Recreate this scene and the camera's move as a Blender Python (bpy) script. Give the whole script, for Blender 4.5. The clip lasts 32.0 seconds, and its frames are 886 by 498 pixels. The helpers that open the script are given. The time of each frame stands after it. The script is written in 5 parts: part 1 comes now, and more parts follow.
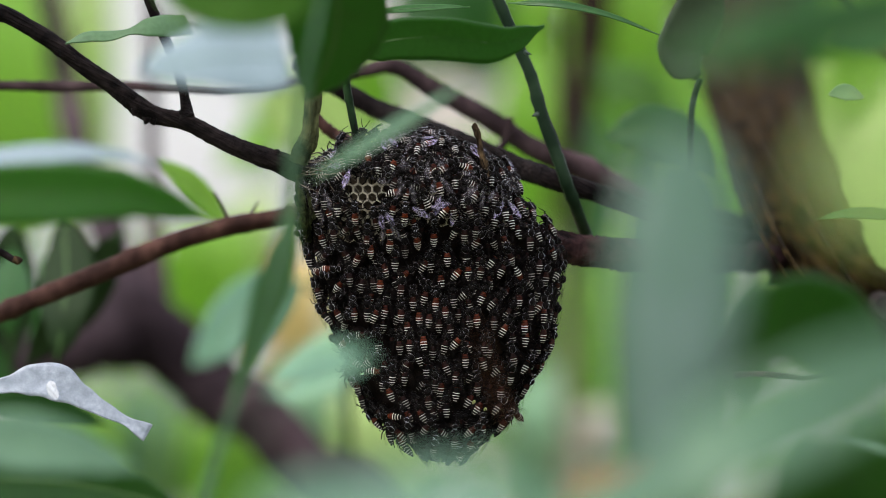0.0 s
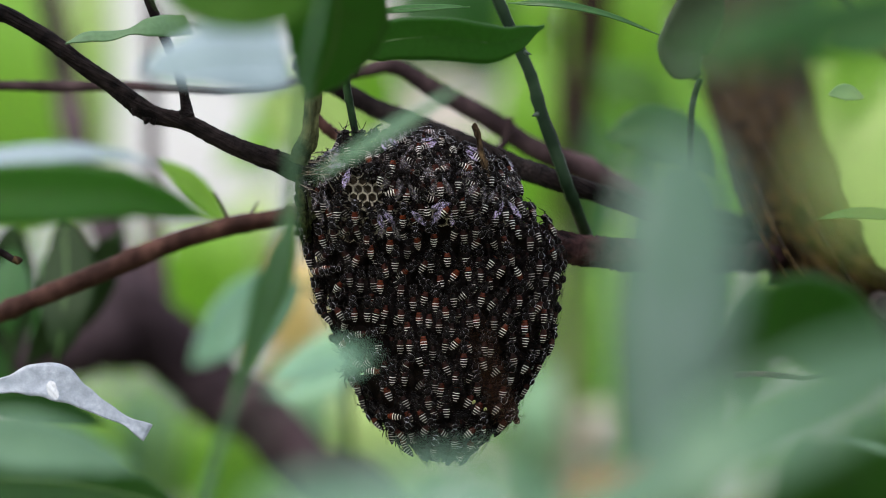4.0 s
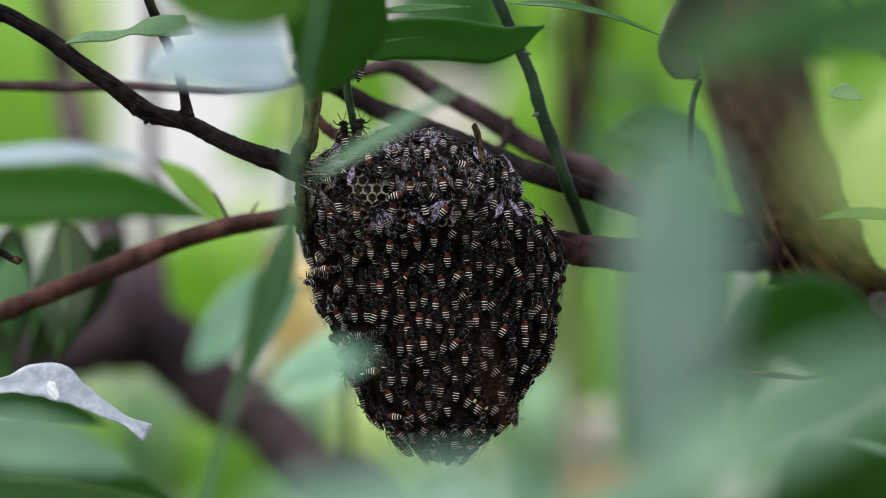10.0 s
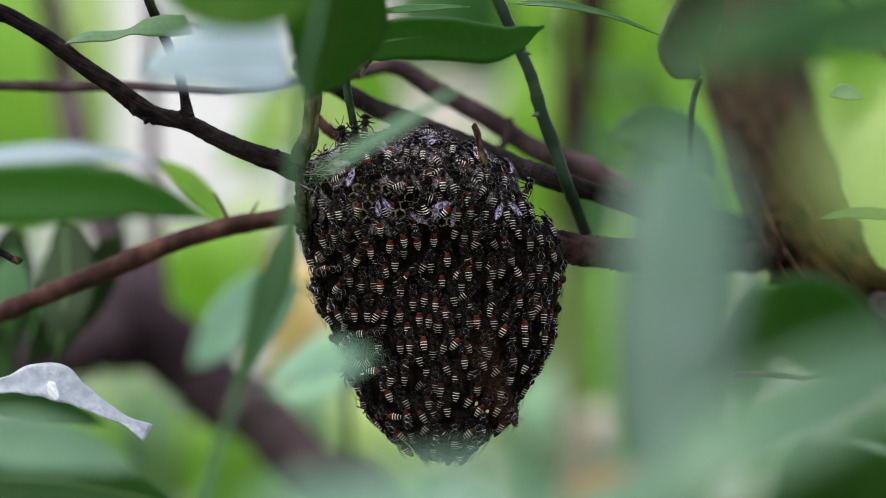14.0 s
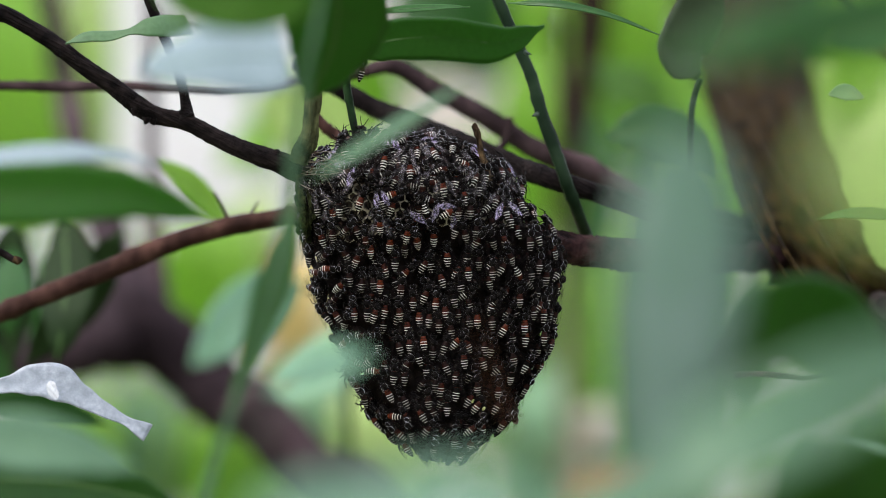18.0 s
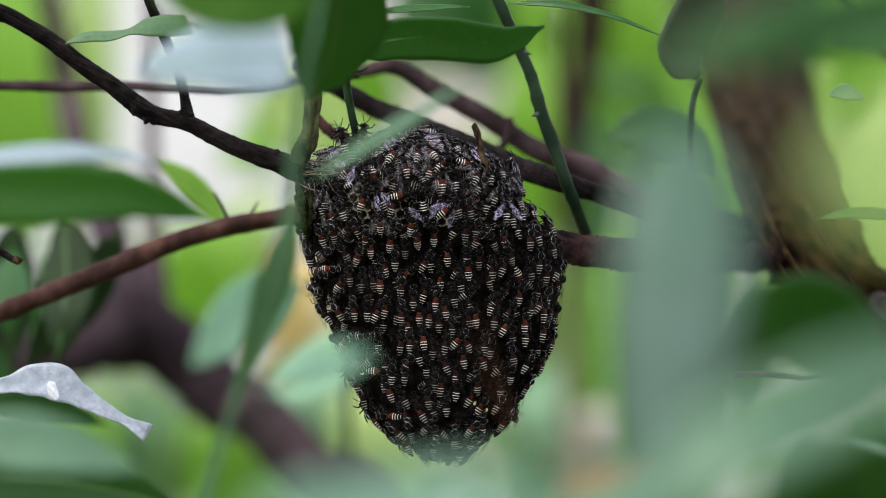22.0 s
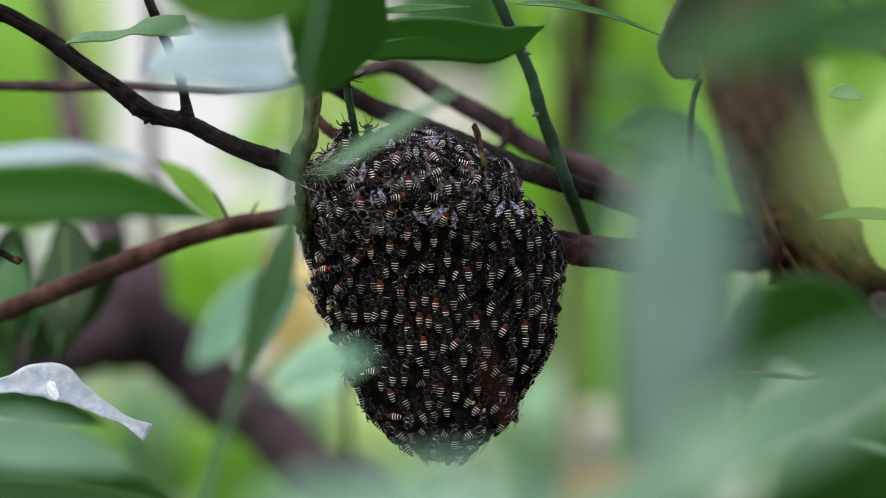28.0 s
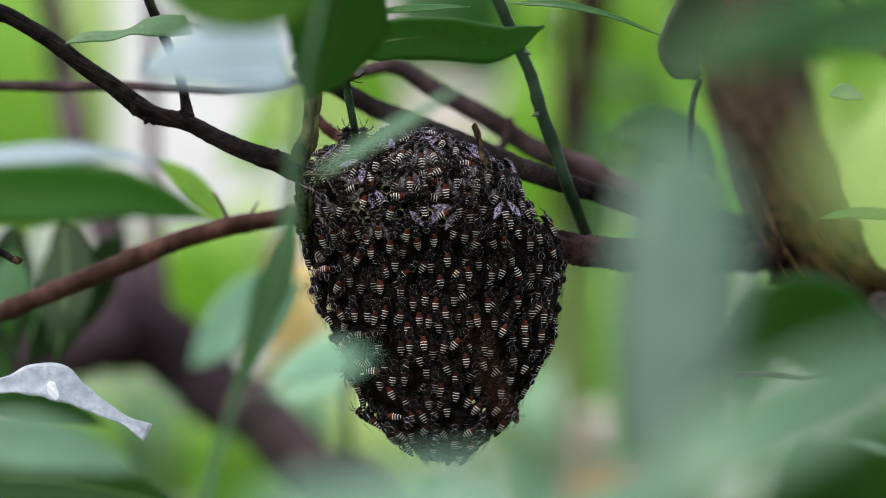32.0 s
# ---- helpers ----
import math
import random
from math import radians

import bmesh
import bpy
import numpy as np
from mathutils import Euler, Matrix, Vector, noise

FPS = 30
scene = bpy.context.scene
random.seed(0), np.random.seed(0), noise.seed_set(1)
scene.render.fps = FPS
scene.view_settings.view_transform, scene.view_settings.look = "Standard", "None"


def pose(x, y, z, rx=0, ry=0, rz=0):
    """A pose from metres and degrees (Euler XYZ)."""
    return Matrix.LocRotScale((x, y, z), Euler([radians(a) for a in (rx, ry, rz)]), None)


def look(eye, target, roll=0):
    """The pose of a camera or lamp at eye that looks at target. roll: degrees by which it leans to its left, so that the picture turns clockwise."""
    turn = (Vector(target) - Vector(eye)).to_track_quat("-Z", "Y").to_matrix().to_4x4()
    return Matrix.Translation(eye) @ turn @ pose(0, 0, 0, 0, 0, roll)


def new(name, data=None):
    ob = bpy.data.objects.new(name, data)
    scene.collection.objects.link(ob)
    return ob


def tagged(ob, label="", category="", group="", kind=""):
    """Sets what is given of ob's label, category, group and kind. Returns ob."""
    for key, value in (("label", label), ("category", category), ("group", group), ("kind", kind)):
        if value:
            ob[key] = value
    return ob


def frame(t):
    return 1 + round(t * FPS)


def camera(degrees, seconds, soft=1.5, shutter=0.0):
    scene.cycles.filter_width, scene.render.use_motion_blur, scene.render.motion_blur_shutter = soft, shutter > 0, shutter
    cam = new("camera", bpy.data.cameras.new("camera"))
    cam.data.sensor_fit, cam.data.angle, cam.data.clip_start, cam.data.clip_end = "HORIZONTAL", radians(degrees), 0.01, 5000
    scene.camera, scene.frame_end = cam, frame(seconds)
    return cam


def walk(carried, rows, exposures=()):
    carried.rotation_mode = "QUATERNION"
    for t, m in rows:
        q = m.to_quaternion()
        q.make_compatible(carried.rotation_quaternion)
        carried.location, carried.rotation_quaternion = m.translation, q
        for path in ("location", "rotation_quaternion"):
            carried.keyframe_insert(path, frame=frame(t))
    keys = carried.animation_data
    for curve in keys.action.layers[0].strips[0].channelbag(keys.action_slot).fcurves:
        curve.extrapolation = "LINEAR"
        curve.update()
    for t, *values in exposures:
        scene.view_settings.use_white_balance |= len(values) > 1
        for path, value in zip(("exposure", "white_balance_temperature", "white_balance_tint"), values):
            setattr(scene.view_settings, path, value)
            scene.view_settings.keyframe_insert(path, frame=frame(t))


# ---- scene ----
cam = camera(12.0, 32.0, soft=0.6)
cam.data.dof.use_dof = True
cam.data.dof.focus_distance = 1.318
cam.data.dof.aperture_fstop = 6.0
EYE = (0.0, -1.33, 1.5)
walk(cam, [(0.0, look(EYE, (0, 0, 1.5))), (32.0, look(EYE, (0, 0, 1.5)))], exposures=[(0.0, 0.66), (12.0, 0.69), (32.0, 0.73)])

# ---- light: bright hazy sky, a veiled sun behind the shrubs ----
world = bpy.data.worlds.new("sky")
scene.world = world
world.use_nodes = True
wn = world.node_tree
wn.nodes.clear()
sky = wn.nodes.new("ShaderNodeTexSky")
sky.sky_type, sky.sun_disc = "NISHITA", False
sky.sun_elevation, sky.sun_rotation = radians(55), radians(240)
sky.air_density, sky.dust_density, sky.ozone_density = 1.0, 2.0, 1.0
back = wn.nodes.new("ShaderNodeBackground")
back.inputs["Strength"].default_value = 0.15
wout = wn.nodes.new("ShaderNodeOutputWorld")
veil = wn.nodes.new("ShaderNodeMix")  # thin white cloud over the whole sky
veil.data_type, veil.blend_type = "RGBA", "ADD"
veil.inputs[0].default_value, veil.inputs[7].default_value = 1.0, (4.75, 4.3, 4.15, 1)
wn.links.new(sky.outputs[0], veil.inputs[6])
wn.links.new(veil.outputs[2], back.inputs[0])
wn.links.new(back.outputs[0], wout.inputs[0])

sun = new("sun", bpy.data.lights.new("sun", "SUN"))
sun.data.energy, sun.data.angle, sun.data.color = 1.1, radians(15), (1.0, 0.96, 0.88)
SUN_DIR = Vector((math.sin(radians(240)) * math.cos(radians(55)), math.cos(radians(240)) * math.cos(radians(55)), math.sin(radians(55))))
sun.matrix_world = look(SUN_DIR * 20, (0, 0, 0))

# ---- materials ----


def material(name, rough=0.6):
    m = bpy.data.materials.new(name)
    m.use_nodes = True
    nt = m.node_tree
    b = nt.nodes["Principled BSDF"]
    b.inputs["Roughness"].default_value = rough
    return m, nt, b


def mixed(nt, fac, a, b):
    n = nt.nodes.new("ShaderNodeMix")
    n.data_type = "RGBA"
    for sock, v in ((0, fac), (6, a), (7, b)):
        if isinstance(v, bpy.types.NodeSocket):
            nt.links.new(v, n.inputs[sock])
        else:
            n.inputs[sock].default_value = v if sock == 0 else (*v, 1)
    return n.outputs[2]


def noisy(nt, scale, detail=4, lo=0.35, hi=0.65, stretch=(1, 1, 1), rough=0.6, turn=0.0):
    tc = nt.nodes.new("ShaderNodeTexCoord")
    mp = nt.nodes.new("ShaderNodeMapping")
    mp.vector_type = "TEXTURE"
    mp.inputs["Scale"].default_value = stretch
    mp.inputs["Rotation"].default_value = (0, radians(turn), 0)
    tx = nt.nodes.new("ShaderNodeTexNoise")
    tx.inputs["Scale"].default_value, tx.inputs["Detail"].default_value = scale, detail
    tx.inputs["Roughness"].default_value = rough
    rg = nt.nodes.new("ShaderNodeMapRange")
    rg.inputs[1].default_value, rg.inputs[2].default_value = lo, hi
    nt.links.new(tc.outputs["Object"], mp.inputs[0])
    nt.links.new(mp.outputs[0], tx.inputs["Vector"])
    nt.links.new(tx.outputs["Fac"], rg.inputs[0])
    return rg.outputs[0]


def bumped(nt, b, height, strength, dist):
    n = nt.nodes.new("ShaderNodeBump")
    n.inputs["Strength"].default_value, n.inputs["Distance"].default_value = strength, dist
    nt.links.new(height, n.inputs["Height"])
    nt.links.new(n.outputs[0], b.inputs["Normal"])


def chance(nt):
    return nt.nodes.new("ShaderNodeObjectInfo").outputs["Random"]


def bark(name, dark, light, scale=220, bump=0.0012, rough=0.8, along=0.5, turn=0.0):
    m, nt, b = material(name, rough)
    b.inputs["Specular IOR Level"].default_value = 0.05
    big = noisy(nt, scale * 0.25, 3)
    fine = noisy(nt, scale, 6, 0.3, 0.7, (1, 1, 1 / along), 0.6, turn)
    c = mixed(nt, fine, dark, light)
    c = mixed(nt, big, c, tuple(v * 0.6 for v in dark))
    nt.links.new(c, b.inputs["Base Color"])
    bumped(nt, b, fine, 0.8, bump)
    return m


def leafy(name, a, b_, glow, rough=0.35, through_share=0.35, coat=0.0, scale=60, spec=0.3):
    """Leaf: a gloss-coated blade that lets part of the light through in a yellower green."""
    m, nt, b = material(name, rough)
    big = noisy(nt, scale, 3, 0.3, 0.7)
    fine = noisy(nt, scale * 9, 4, 0.3, 0.7)
    c = mixed(nt, big, a, b_)
    c = mixed(nt, fine, c, tuple(v * 0.8 for v in a))
    hue = nt.nodes.new("ShaderNodeHueSaturation")
    rg = nt.nodes.new("ShaderNodeMapRange")
    rg.inputs[3].default_value, rg.inputs[4].default_value = 0.8, 1.2
    nt.links.new(chance(nt), rg.inputs[0])
    nt.links.new(rg.outputs[0], hue.inputs["Value"])
    nt.links.new(c, hue.inputs["Color"])
    nt.links.new(hue.outputs[0], b.inputs["Base Color"])
    b.inputs["Specular IOR Level"].default_value = spec
    b.inputs["Coat Weight"].default_value, b.inputs["Coat Roughness"].default_value = coat, 0.25
    bumped(nt, b, fine, 0.25, 0.0004)
    tr = nt.nodes.new("ShaderNodeBsdfTranslucent")
    nt.links.new(mixed(nt, big, glow, tuple(v * 0.8 for v in glow)), tr.inputs[0])
    mx = nt.nodes.new("ShaderNodeMixShader")
    mx.inputs[0].default_value = through_share
    nt.links.new(b.outputs[0], mx.inputs[1])
    nt.links.new(tr.outputs[0], mx.inputs[2])
    nt.links.new(mx.outputs[0], nt.nodes["Material Output"].inputs[0])
    return m


def plain(name, a, b_, scale=300, rough=0.6, bump=0.0003, vary=0.0, spec=0.5):
    m, nt, b = material(name, rough)
    f = noisy(nt, scale, 4, 0.3, 0.7)
    c = mixed(nt, f, a, b_)
    if vary:
        hue = nt.nodes.new("ShaderNodeHueSaturation")
        rg = nt.nodes.new("ShaderNodeMapRange")
        rg.inputs[3].default_value, rg.inputs[4].default_value = 1 - vary, 1 + vary
        nt.links.new(chance(nt), rg.inputs[0])
        nt.links.new(rg.outputs[0], hue.inputs["Value"])
        nt.links.new(c, hue.inputs["Color"])
        c = hue.outputs[0]
    nt.links.new(c, b.inputs["Base Color"])
    b.inputs["Specular IOR Level"].default_value = spec
    bumped(nt, b, f, 0.5, bump)
    return m


BARK_DARK = bark("dark_bark", (0.003, 0.0022, 0.0022), (0.032, 0.0235, 0.022), 900, 0.0012, 0.7, 0.1, -63)
BARK_BROWN = bark("brown_bark", (0.03, 0.014, 0.011), (0.11, 0.055, 0.042), 200, 0.0006, 0.6)
BARK_GREY = bark("grey_bark", (0.05, 0.042, 0.04), (0.14, 0.115, 0.105), 180, 0.0006, 0.65)
BARK_PALE = bark("pale_bark", (0.2, 0.18, 0.13), (0.36, 0.33, 0.25), 90, 0.0006, 0.7)
BARK_PURPLE = bark("purplish_bark", (0.021, 0.014, 0.017), (0.07, 0.048, 0.056), 60, 0.001, 0.7)
BARK_UMBER = bark("umber_bark", (0.007, 0.004, 0.0045), (0.085, 0.04, 0.038), 420, 0.0012, 0.8, 0.15, 97)
STEM_DARK = bark("dark_green_stem", (0.005, 0.015, 0.005), (0.02, 0.048, 0.016), 300, 0.0003, 0.5)
BARK_MAUVE = bark("mauve_bark", (0.03, 0.019, 0.02), (0.1, 0.067, 0.068), 160, 0.0006, 0.7)
# lighter, pinker copy of the purplish bark: light put into the colour
BARK_PURPLE_LIT = bark("lit_purplish_bark", (0.03, 0.019, 0.022), (0.1, 0.068, 0.075), 60, 0.001, 0.7)
BARK_TRUNK = bark("trunk_bark", (0.006, 0.004, 0.0015), (0.085, 0.055, 0.018), 480, 0.0015, 0.85, 0.08, -20)
BARK_GREEN = bark("green_bark", (0.018, 0.022, 0.008), (0.19, 0.2, 0.085), 600, 0.001, 0.8, 0.12, 8)
STEM_GREEN = bark("green_stem", (0.014, 0.031, 0.015), (0.034, 0.06, 0.03), 160, 0.0003, 0.45)
BARK_LICHEN = bark("lichen_bark", (0.004, 0.005, 0.002), (0.075, 0.09, 0.03), 1500, 0.0015, 0.85, 0.6)
# lit copy of the stem green, brightness put into colour to hide dark stalks
STEM_LIGHTENED = bark("lightened_green_stalk", (0.1, 0.19, 0.04), (0.17, 0.28, 0.06), 120, 0.0003, 0.5)
STEM_MOSS = bark("moss_green_stem", (0.06, 0.125, 0.065), (0.1, 0.185, 0.1), 160, 0.0003, 0.45)
# colour of the stalk that is added for a brown haze
TWIG_HAZE = bark("brown_haze_stalk", (0.05, 0.022, 0.01), (0.12, 0.05, 0.02), 400, 0.0004, 0.7)
TWIG_TAN = bark("tan_twig", (0.012, 0.007, 0.005), (0.15, 0.1, 0.05), 900, 0.0008, 0.8, 0.2)

LEAF_DEEP = leafy("deep_green_leaf", (0.018, 0.07, 0.008), (0.03, 0.105, 0.014), (0.08, 0.3, 0.015), 0.38, 0.4, 0.03)
LEAF_MID = leafy("green_leaf", (0.035, 0.11, 0.03), (0.06, 0.16, 0.045), (0.12, 0.38, 0.04), 0.38, 0.38, 0.04)
LEAF_PALE = leafy("pale_green_leaf", (0.1, 0.21, 0.09), (0.14, 0.26, 0.12), (0.16, 0.4, 0.1), 0.5, 0.3, 0.05)
LEAF_GLOSS = leafy("glossy_leaf", (0.09, 0.185, 0.105), (0.125, 0.24, 0.14), (0.14, 0.4, 0.15), 0.42, 0.2, 0.1)
LEAF_FRESH = leafy("fresh_green_leaf", (0.035, 0.13, 0.014), (0.055, 0.18, 0.022), (0.16, 0.46, 0.03), 0.4, 0.42, 0.02)
LEAF_MINT = leafy("mint_leaf", (0.21, 0.39, 0.21), (0.27, 0.45, 0.27), (0.28, 0.55, 0.26), 0.4, 0.25, 0.2)
LEAF_GREYGREEN = leafy("grey_green_leaf", (0.15, 0.3, 0.2), (0.19, 0.34, 0.24), (0.2, 0.42, 0.2), 0.45, 0.25, 0.1)
# the paler second tone paints the highlight on the upright leaf
LEAF_HIGHLIT = leafy("highlit_leaf", (0.075, 0.17, 0.1), (0.19, 0.25, 0.235), (0.12, 0.34, 0.16), 0.4, 0.2, 0.12, 22)
# pale grey-blue gloss put into the base colour in patches
LEAF_SILVER = leafy("glossed_grey_leaf", (0.24, 0.28, 0.32), (0.52, 0.55, 0.63), (0.2, 0.3, 0.2), 0.35, 0.1, 0.2, 42)
# pale base colour carries the sky's reflection on these leaves
LEAF_SKYSHEEN = leafy("sky_sheen_leaf", (0.22, 0.3, 0.31), (0.29, 0.37, 0.41), (0.2, 0.36, 0.25), 0.4, 0.15, 0.12)
LEAF_BRIGHT = leafy("bright_leaf", (0.19, 0.36, 0.045), (0.275, 0.47, 0.068), (0.47, 0.79, 0.12), 0.45, 0.5, 0.0, 12)
LEAF_LIME = leafy("lime_leaf", (0.52, 0.64, 0.26), (0.6, 0.7, 0.33), (0.62, 0.84, 0.28), 0.45, 0.5, 0.0, 12)
LEAF_OCHRE = leafy("yellowed_leaf", (0.6, 0.48, 0.19), (0.7, 0.56, 0.25), (0.84, 0.66, 0.28), 0.5, 0.35, 0.0, 20)
LEAF_RUST = leafy("rusty_leaf", (0.36, 0.1, 0.02), (0.26, 0.085, 0.025), (0.4, 0.13, 0.02), 0.6, 0.2, 0.0, 40)
# darker olive copy of the leaf green, shade put into the colour
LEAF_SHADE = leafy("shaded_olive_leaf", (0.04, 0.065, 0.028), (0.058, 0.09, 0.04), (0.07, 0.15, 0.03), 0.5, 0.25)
# colour of a leaf made up to fill a cream patch
LEAF_CREAM = leafy("cream_patch_leaf", (0.66, 0.62, 0.5), (0.76, 0.71, 0.6), (0.62, 0.56, 0.42), 0.6, 0.3, 0.0, 30)
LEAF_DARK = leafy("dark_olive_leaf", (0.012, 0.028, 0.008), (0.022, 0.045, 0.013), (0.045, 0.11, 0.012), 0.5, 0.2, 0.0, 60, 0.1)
LEAF_FOREST = leafy("forest_green_leaf", (0.017, 0.062, 0.011), (0.027, 0.085, 0.017), (0.07, 0.25, 0.02), 0.45, 0.36, 0.0, 60, 0.08)
LEAF_SPRING = leafy("spring_green_leaf", (0.085, 0.2, 0.035), (0.12, 0.25, 0.05), (0.25, 0.5, 0.07), 0.45, 0.4, 0.0)
RIB = plain("leaf_rib", (0.06, 0.13, 0.035), (0.09, 0.17, 0.05), 200, 0.5, 0.0003, 0.0, 0.2)

FIBRE = plain("dry_fibre", (0.05, 0.038, 0.024), (0.2, 0.165, 0.115), 700, 0.8, 0.0002)

# ---- mesh helpers (metres) ----
C = Vector((0, 0, 1.5))


def mm(p):
    """A place in millimetres from the middle of the comb, in metres in the world."""
    return C + Vector(p) * 0.001


def smooth_line(pts, n=6):
    """Catmull-Rom line through the points (any number of components)."""
    pts = [np.array(p, float) for p in pts]
    if len(pts) == 2:
        return [pts[0] + (pts[1] - pts[0]) * i / n for i in range(n + 1)]
    ext = [2 * pts[0] - pts[1], *pts, 2 * pts[-1] - pts[-2]]
    out = []
    for k in range(1, len(ext) - 2):
        a, b, c, d = ext[k - 1:k + 3]
        for i in range(n):
            t = i / n
            out.append(0.5 * (2 * b + (c - a) * t + (2 * a - 5 * b + 4 * c - d) * t * t + (3 * b - a - 3 * c + d) * t ** 3))
    out.append(pts[-1])
    return out


def tube(bm, pts, n=5, sides=12, rough=0.0, knots=0.0, seed=0, cap=True, ridges=0.0):
    """A round limb along points (x, y, z, radius), all in metres."""
    line = smooth_line(pts, n)
    rings = []
    up = Vector((0.3, 0.9, 0.2))
    for i, p in enumerate(line):
        c = Vector(p[:3])
        a, b = Vector(line[max(i - 1, 0)][:3]), Vector(line[min(i + 1, len(line) - 1)][:3])
        t = (b - a).normalized()
        u = (up - t * up.dot(t)).normalized()
        v = t.cross(u)
        up = u
        r0 = max(p[3], 1e-5)
        ring = []
        for k in range(sides):
            w = 2 * math.pi * k / sides
            o = u * math.cos(w) + v * math.sin(w)
            r = r0
            if rough:
                q = (c + o * r0) / max(r0, 0.0008)
                r *= 1 + rough * (0.6 * noise.noise(q * 0.7 + Vector((seed, 0, 0))) + 0.5 * noise.noise(q * 2.6) + 0.3 * noise.noise(q * 6))
            if ridges:
                r *= 1 + ridges * noise.noise(Vector((math.cos(w) * 5, math.sin(w) * 5, seed + i * 0.06)))
            if knots:
                r *= 1 + knots * max(0, noise.noise(c * (0.35 / max(r0, 0.001)) + Vector((0, seed, 0)))) ** 2 * 3
            ring.append(bm.verts.new(c + o * r))
        rings.append(ring)
    for a, b in zip(rings, rings[1:]):
        for k in range(sides):
            bm.faces.new((a[k], a[(k + 1) % sides], b[(k + 1) % sides], b[k])).smooth = True
    if cap:
        bm.faces.new(rings[0][::-1])
        bm.faces.new(rings[-1])
    return bm


def limb(pts):
    """(x, y, z, radius) in millimetres about the comb's middle, to metres."""
    return [(*mm(p[:3]), p[3] * 0.001) for p in pts]


def mesh_of(name, bm, mats):
    me = bpy.data.meshes.new(name)
    bmesh.ops.recalc_face_normals(bm, faces=bm.faces)
    bm.to_mesh(me)
    bm.free()
    for m in (mats if isinstance(mats, (list, tuple)) else [mats]):
        me.materials.append(m)
    return me


def part(name, bm, mat, parent, label=""):
    ob = new(name, mesh_of(name, bm, mat) if isinstance(bm, bmesh.types.BMesh) else bm)
    ob.parent = parent
    if parent is not None:
        ob.matrix_parent_inverse = base_of(parent).inverted()
    return tagged(ob, label)


def base_of(ob):
    """World matrix of a thing's root, for parts that are built in world places."""
    m = Matrix()
    while ob is not None:
        m = ob.matrix_basis @ m if ob.parent is None else ob.matrix_parent_inverse @ ob.matrix_basis @ m
        ob = ob.parent
    return m


def thing(name, at, label, category, group="", kind=""):
    ob = new(name)
    ob.empty_display_size = 0.02
    ob.location = at
    return tagged(ob, label, category, group, kind)


def blade(line, widths, side, fold=0.15, wave=0.05, thick=0.00035, seed=0, cross=8):
    """A leaf blade: a curved sheet of real thickness along a centre line (metres), side: the direction across it."""
    bm = bmesh.new()
    pts = [Vector(p) for p in smooth_line(line, 5)]
    n = len(pts) - 1
    top, low = [], []
    arcs = [0.0]
    for a, b in zip(pts, pts[1:]):
        arcs.append(arcs[-1] + (b - a).length)
    side0 = Vector(side).normalized()
    for i, p in enumerate(pts):
        s = arcs[i] / arcs[-1]
        t = (pts[min(i + 1, n)] - pts[max(i - 1, 0)]).normalized()
        u = (side0 - t * side0.dot(t)).normalized()
        nrm = t.cross(u).normalized()
        f = s * (len(widths) - 1)
        k = min(int(f), len(widths) - 2)
        e = f - k
        e = e * e * (3 - 2 * e)
        w = (widths[k] * (1 - e) + widths[k + 1] * e)
        rt, rl = [], []
        for j in range(cross + 1):
            q = 2 * j / cross - 1
            h = fold * abs(q) * w + wave * w * math.sin(s * 11 + seed + (2 if q > 0 else 0)) * q * q
            h += 0.007 * w * math.sin(abs(q) * 3 - s * 46) * min(1, abs(q) * 2)
            pos = p + u * (q * w) + nrm * h
            rt.append(bm.verts.new(pos + nrm * thick * 0.5))
            rl.append(bm.verts.new(pos - nrm * thick * 0.5))
        top.append(rt)
        low.append(rl)
    for i in range(n):
        for j in range(cross):
            bm.faces.new((top[i][j], top[i][j + 1], top[i + 1][j + 1], top[i + 1][j])).smooth = True
            bm.faces.new((low[i][j + 1], low[i][j], low[i + 1][j], low[i + 1][j + 1])).smooth = True
        bm.faces.new((top[i][0], top[i + 1][0], low[i + 1][0], low[i][0]))
        bm.faces.new((top[i][cross], low[i][cross], low[i + 1][cross], top[i + 1][cross]))
    for row in (0, n):
        for j in range(cross):
            bm.faces.new((top[row][j], low[row][j], low[row][j + 1], top[row][j + 1]))
    return bm, pts


OVATE = (0.06, 0.55, 0.9, 1.0, 0.85, 0.5, 0.03)
LANCE = (0.08, 0.5, 0.85, 1.0, 0.9, 0.65, 0.35, 0.03)
BROAD = (0.1, 0.8, 1.0, 1.0, 0.95, 0.75, 0.05)


def leaf(parent, line, half, side, mat, label="", shape=OVATE, fold=0.15, wave=0.05, thick=0.35, rib=True, name="leaf"):
    """A leaf with its midrib under a plant; line and half width in millimetres about the comb's middle."""
    pts = [mm(p) for p in line]
    bm, centre = blade(pts, [w * half * 0.001 for w in shape], side, fold, wave, thick * 0.001, seed=half)
    ob = part(name, bm, mat, parent, label)
    if rib:
        rb = bmesh.new()
        r = max(half * 0.035, 0.25) * 0.001
        tube(rb, [(*p, r * (1 - 0.75 * i / len(centre))) for i, p in enumerate(centre[::3])], 2, 6)
        part("midrib", rb, RIB, ob)
    return ob


def stick(parent, pts, mat, name="branch", label="", rough=0.12, knots=0.3, sides=14, n=7, seed=0, ridges=0.0):
    return part(name, tube(bmesh.new(), limb(pts), n, sides, rough, knots, seed, True, ridges), mat, parent, label)


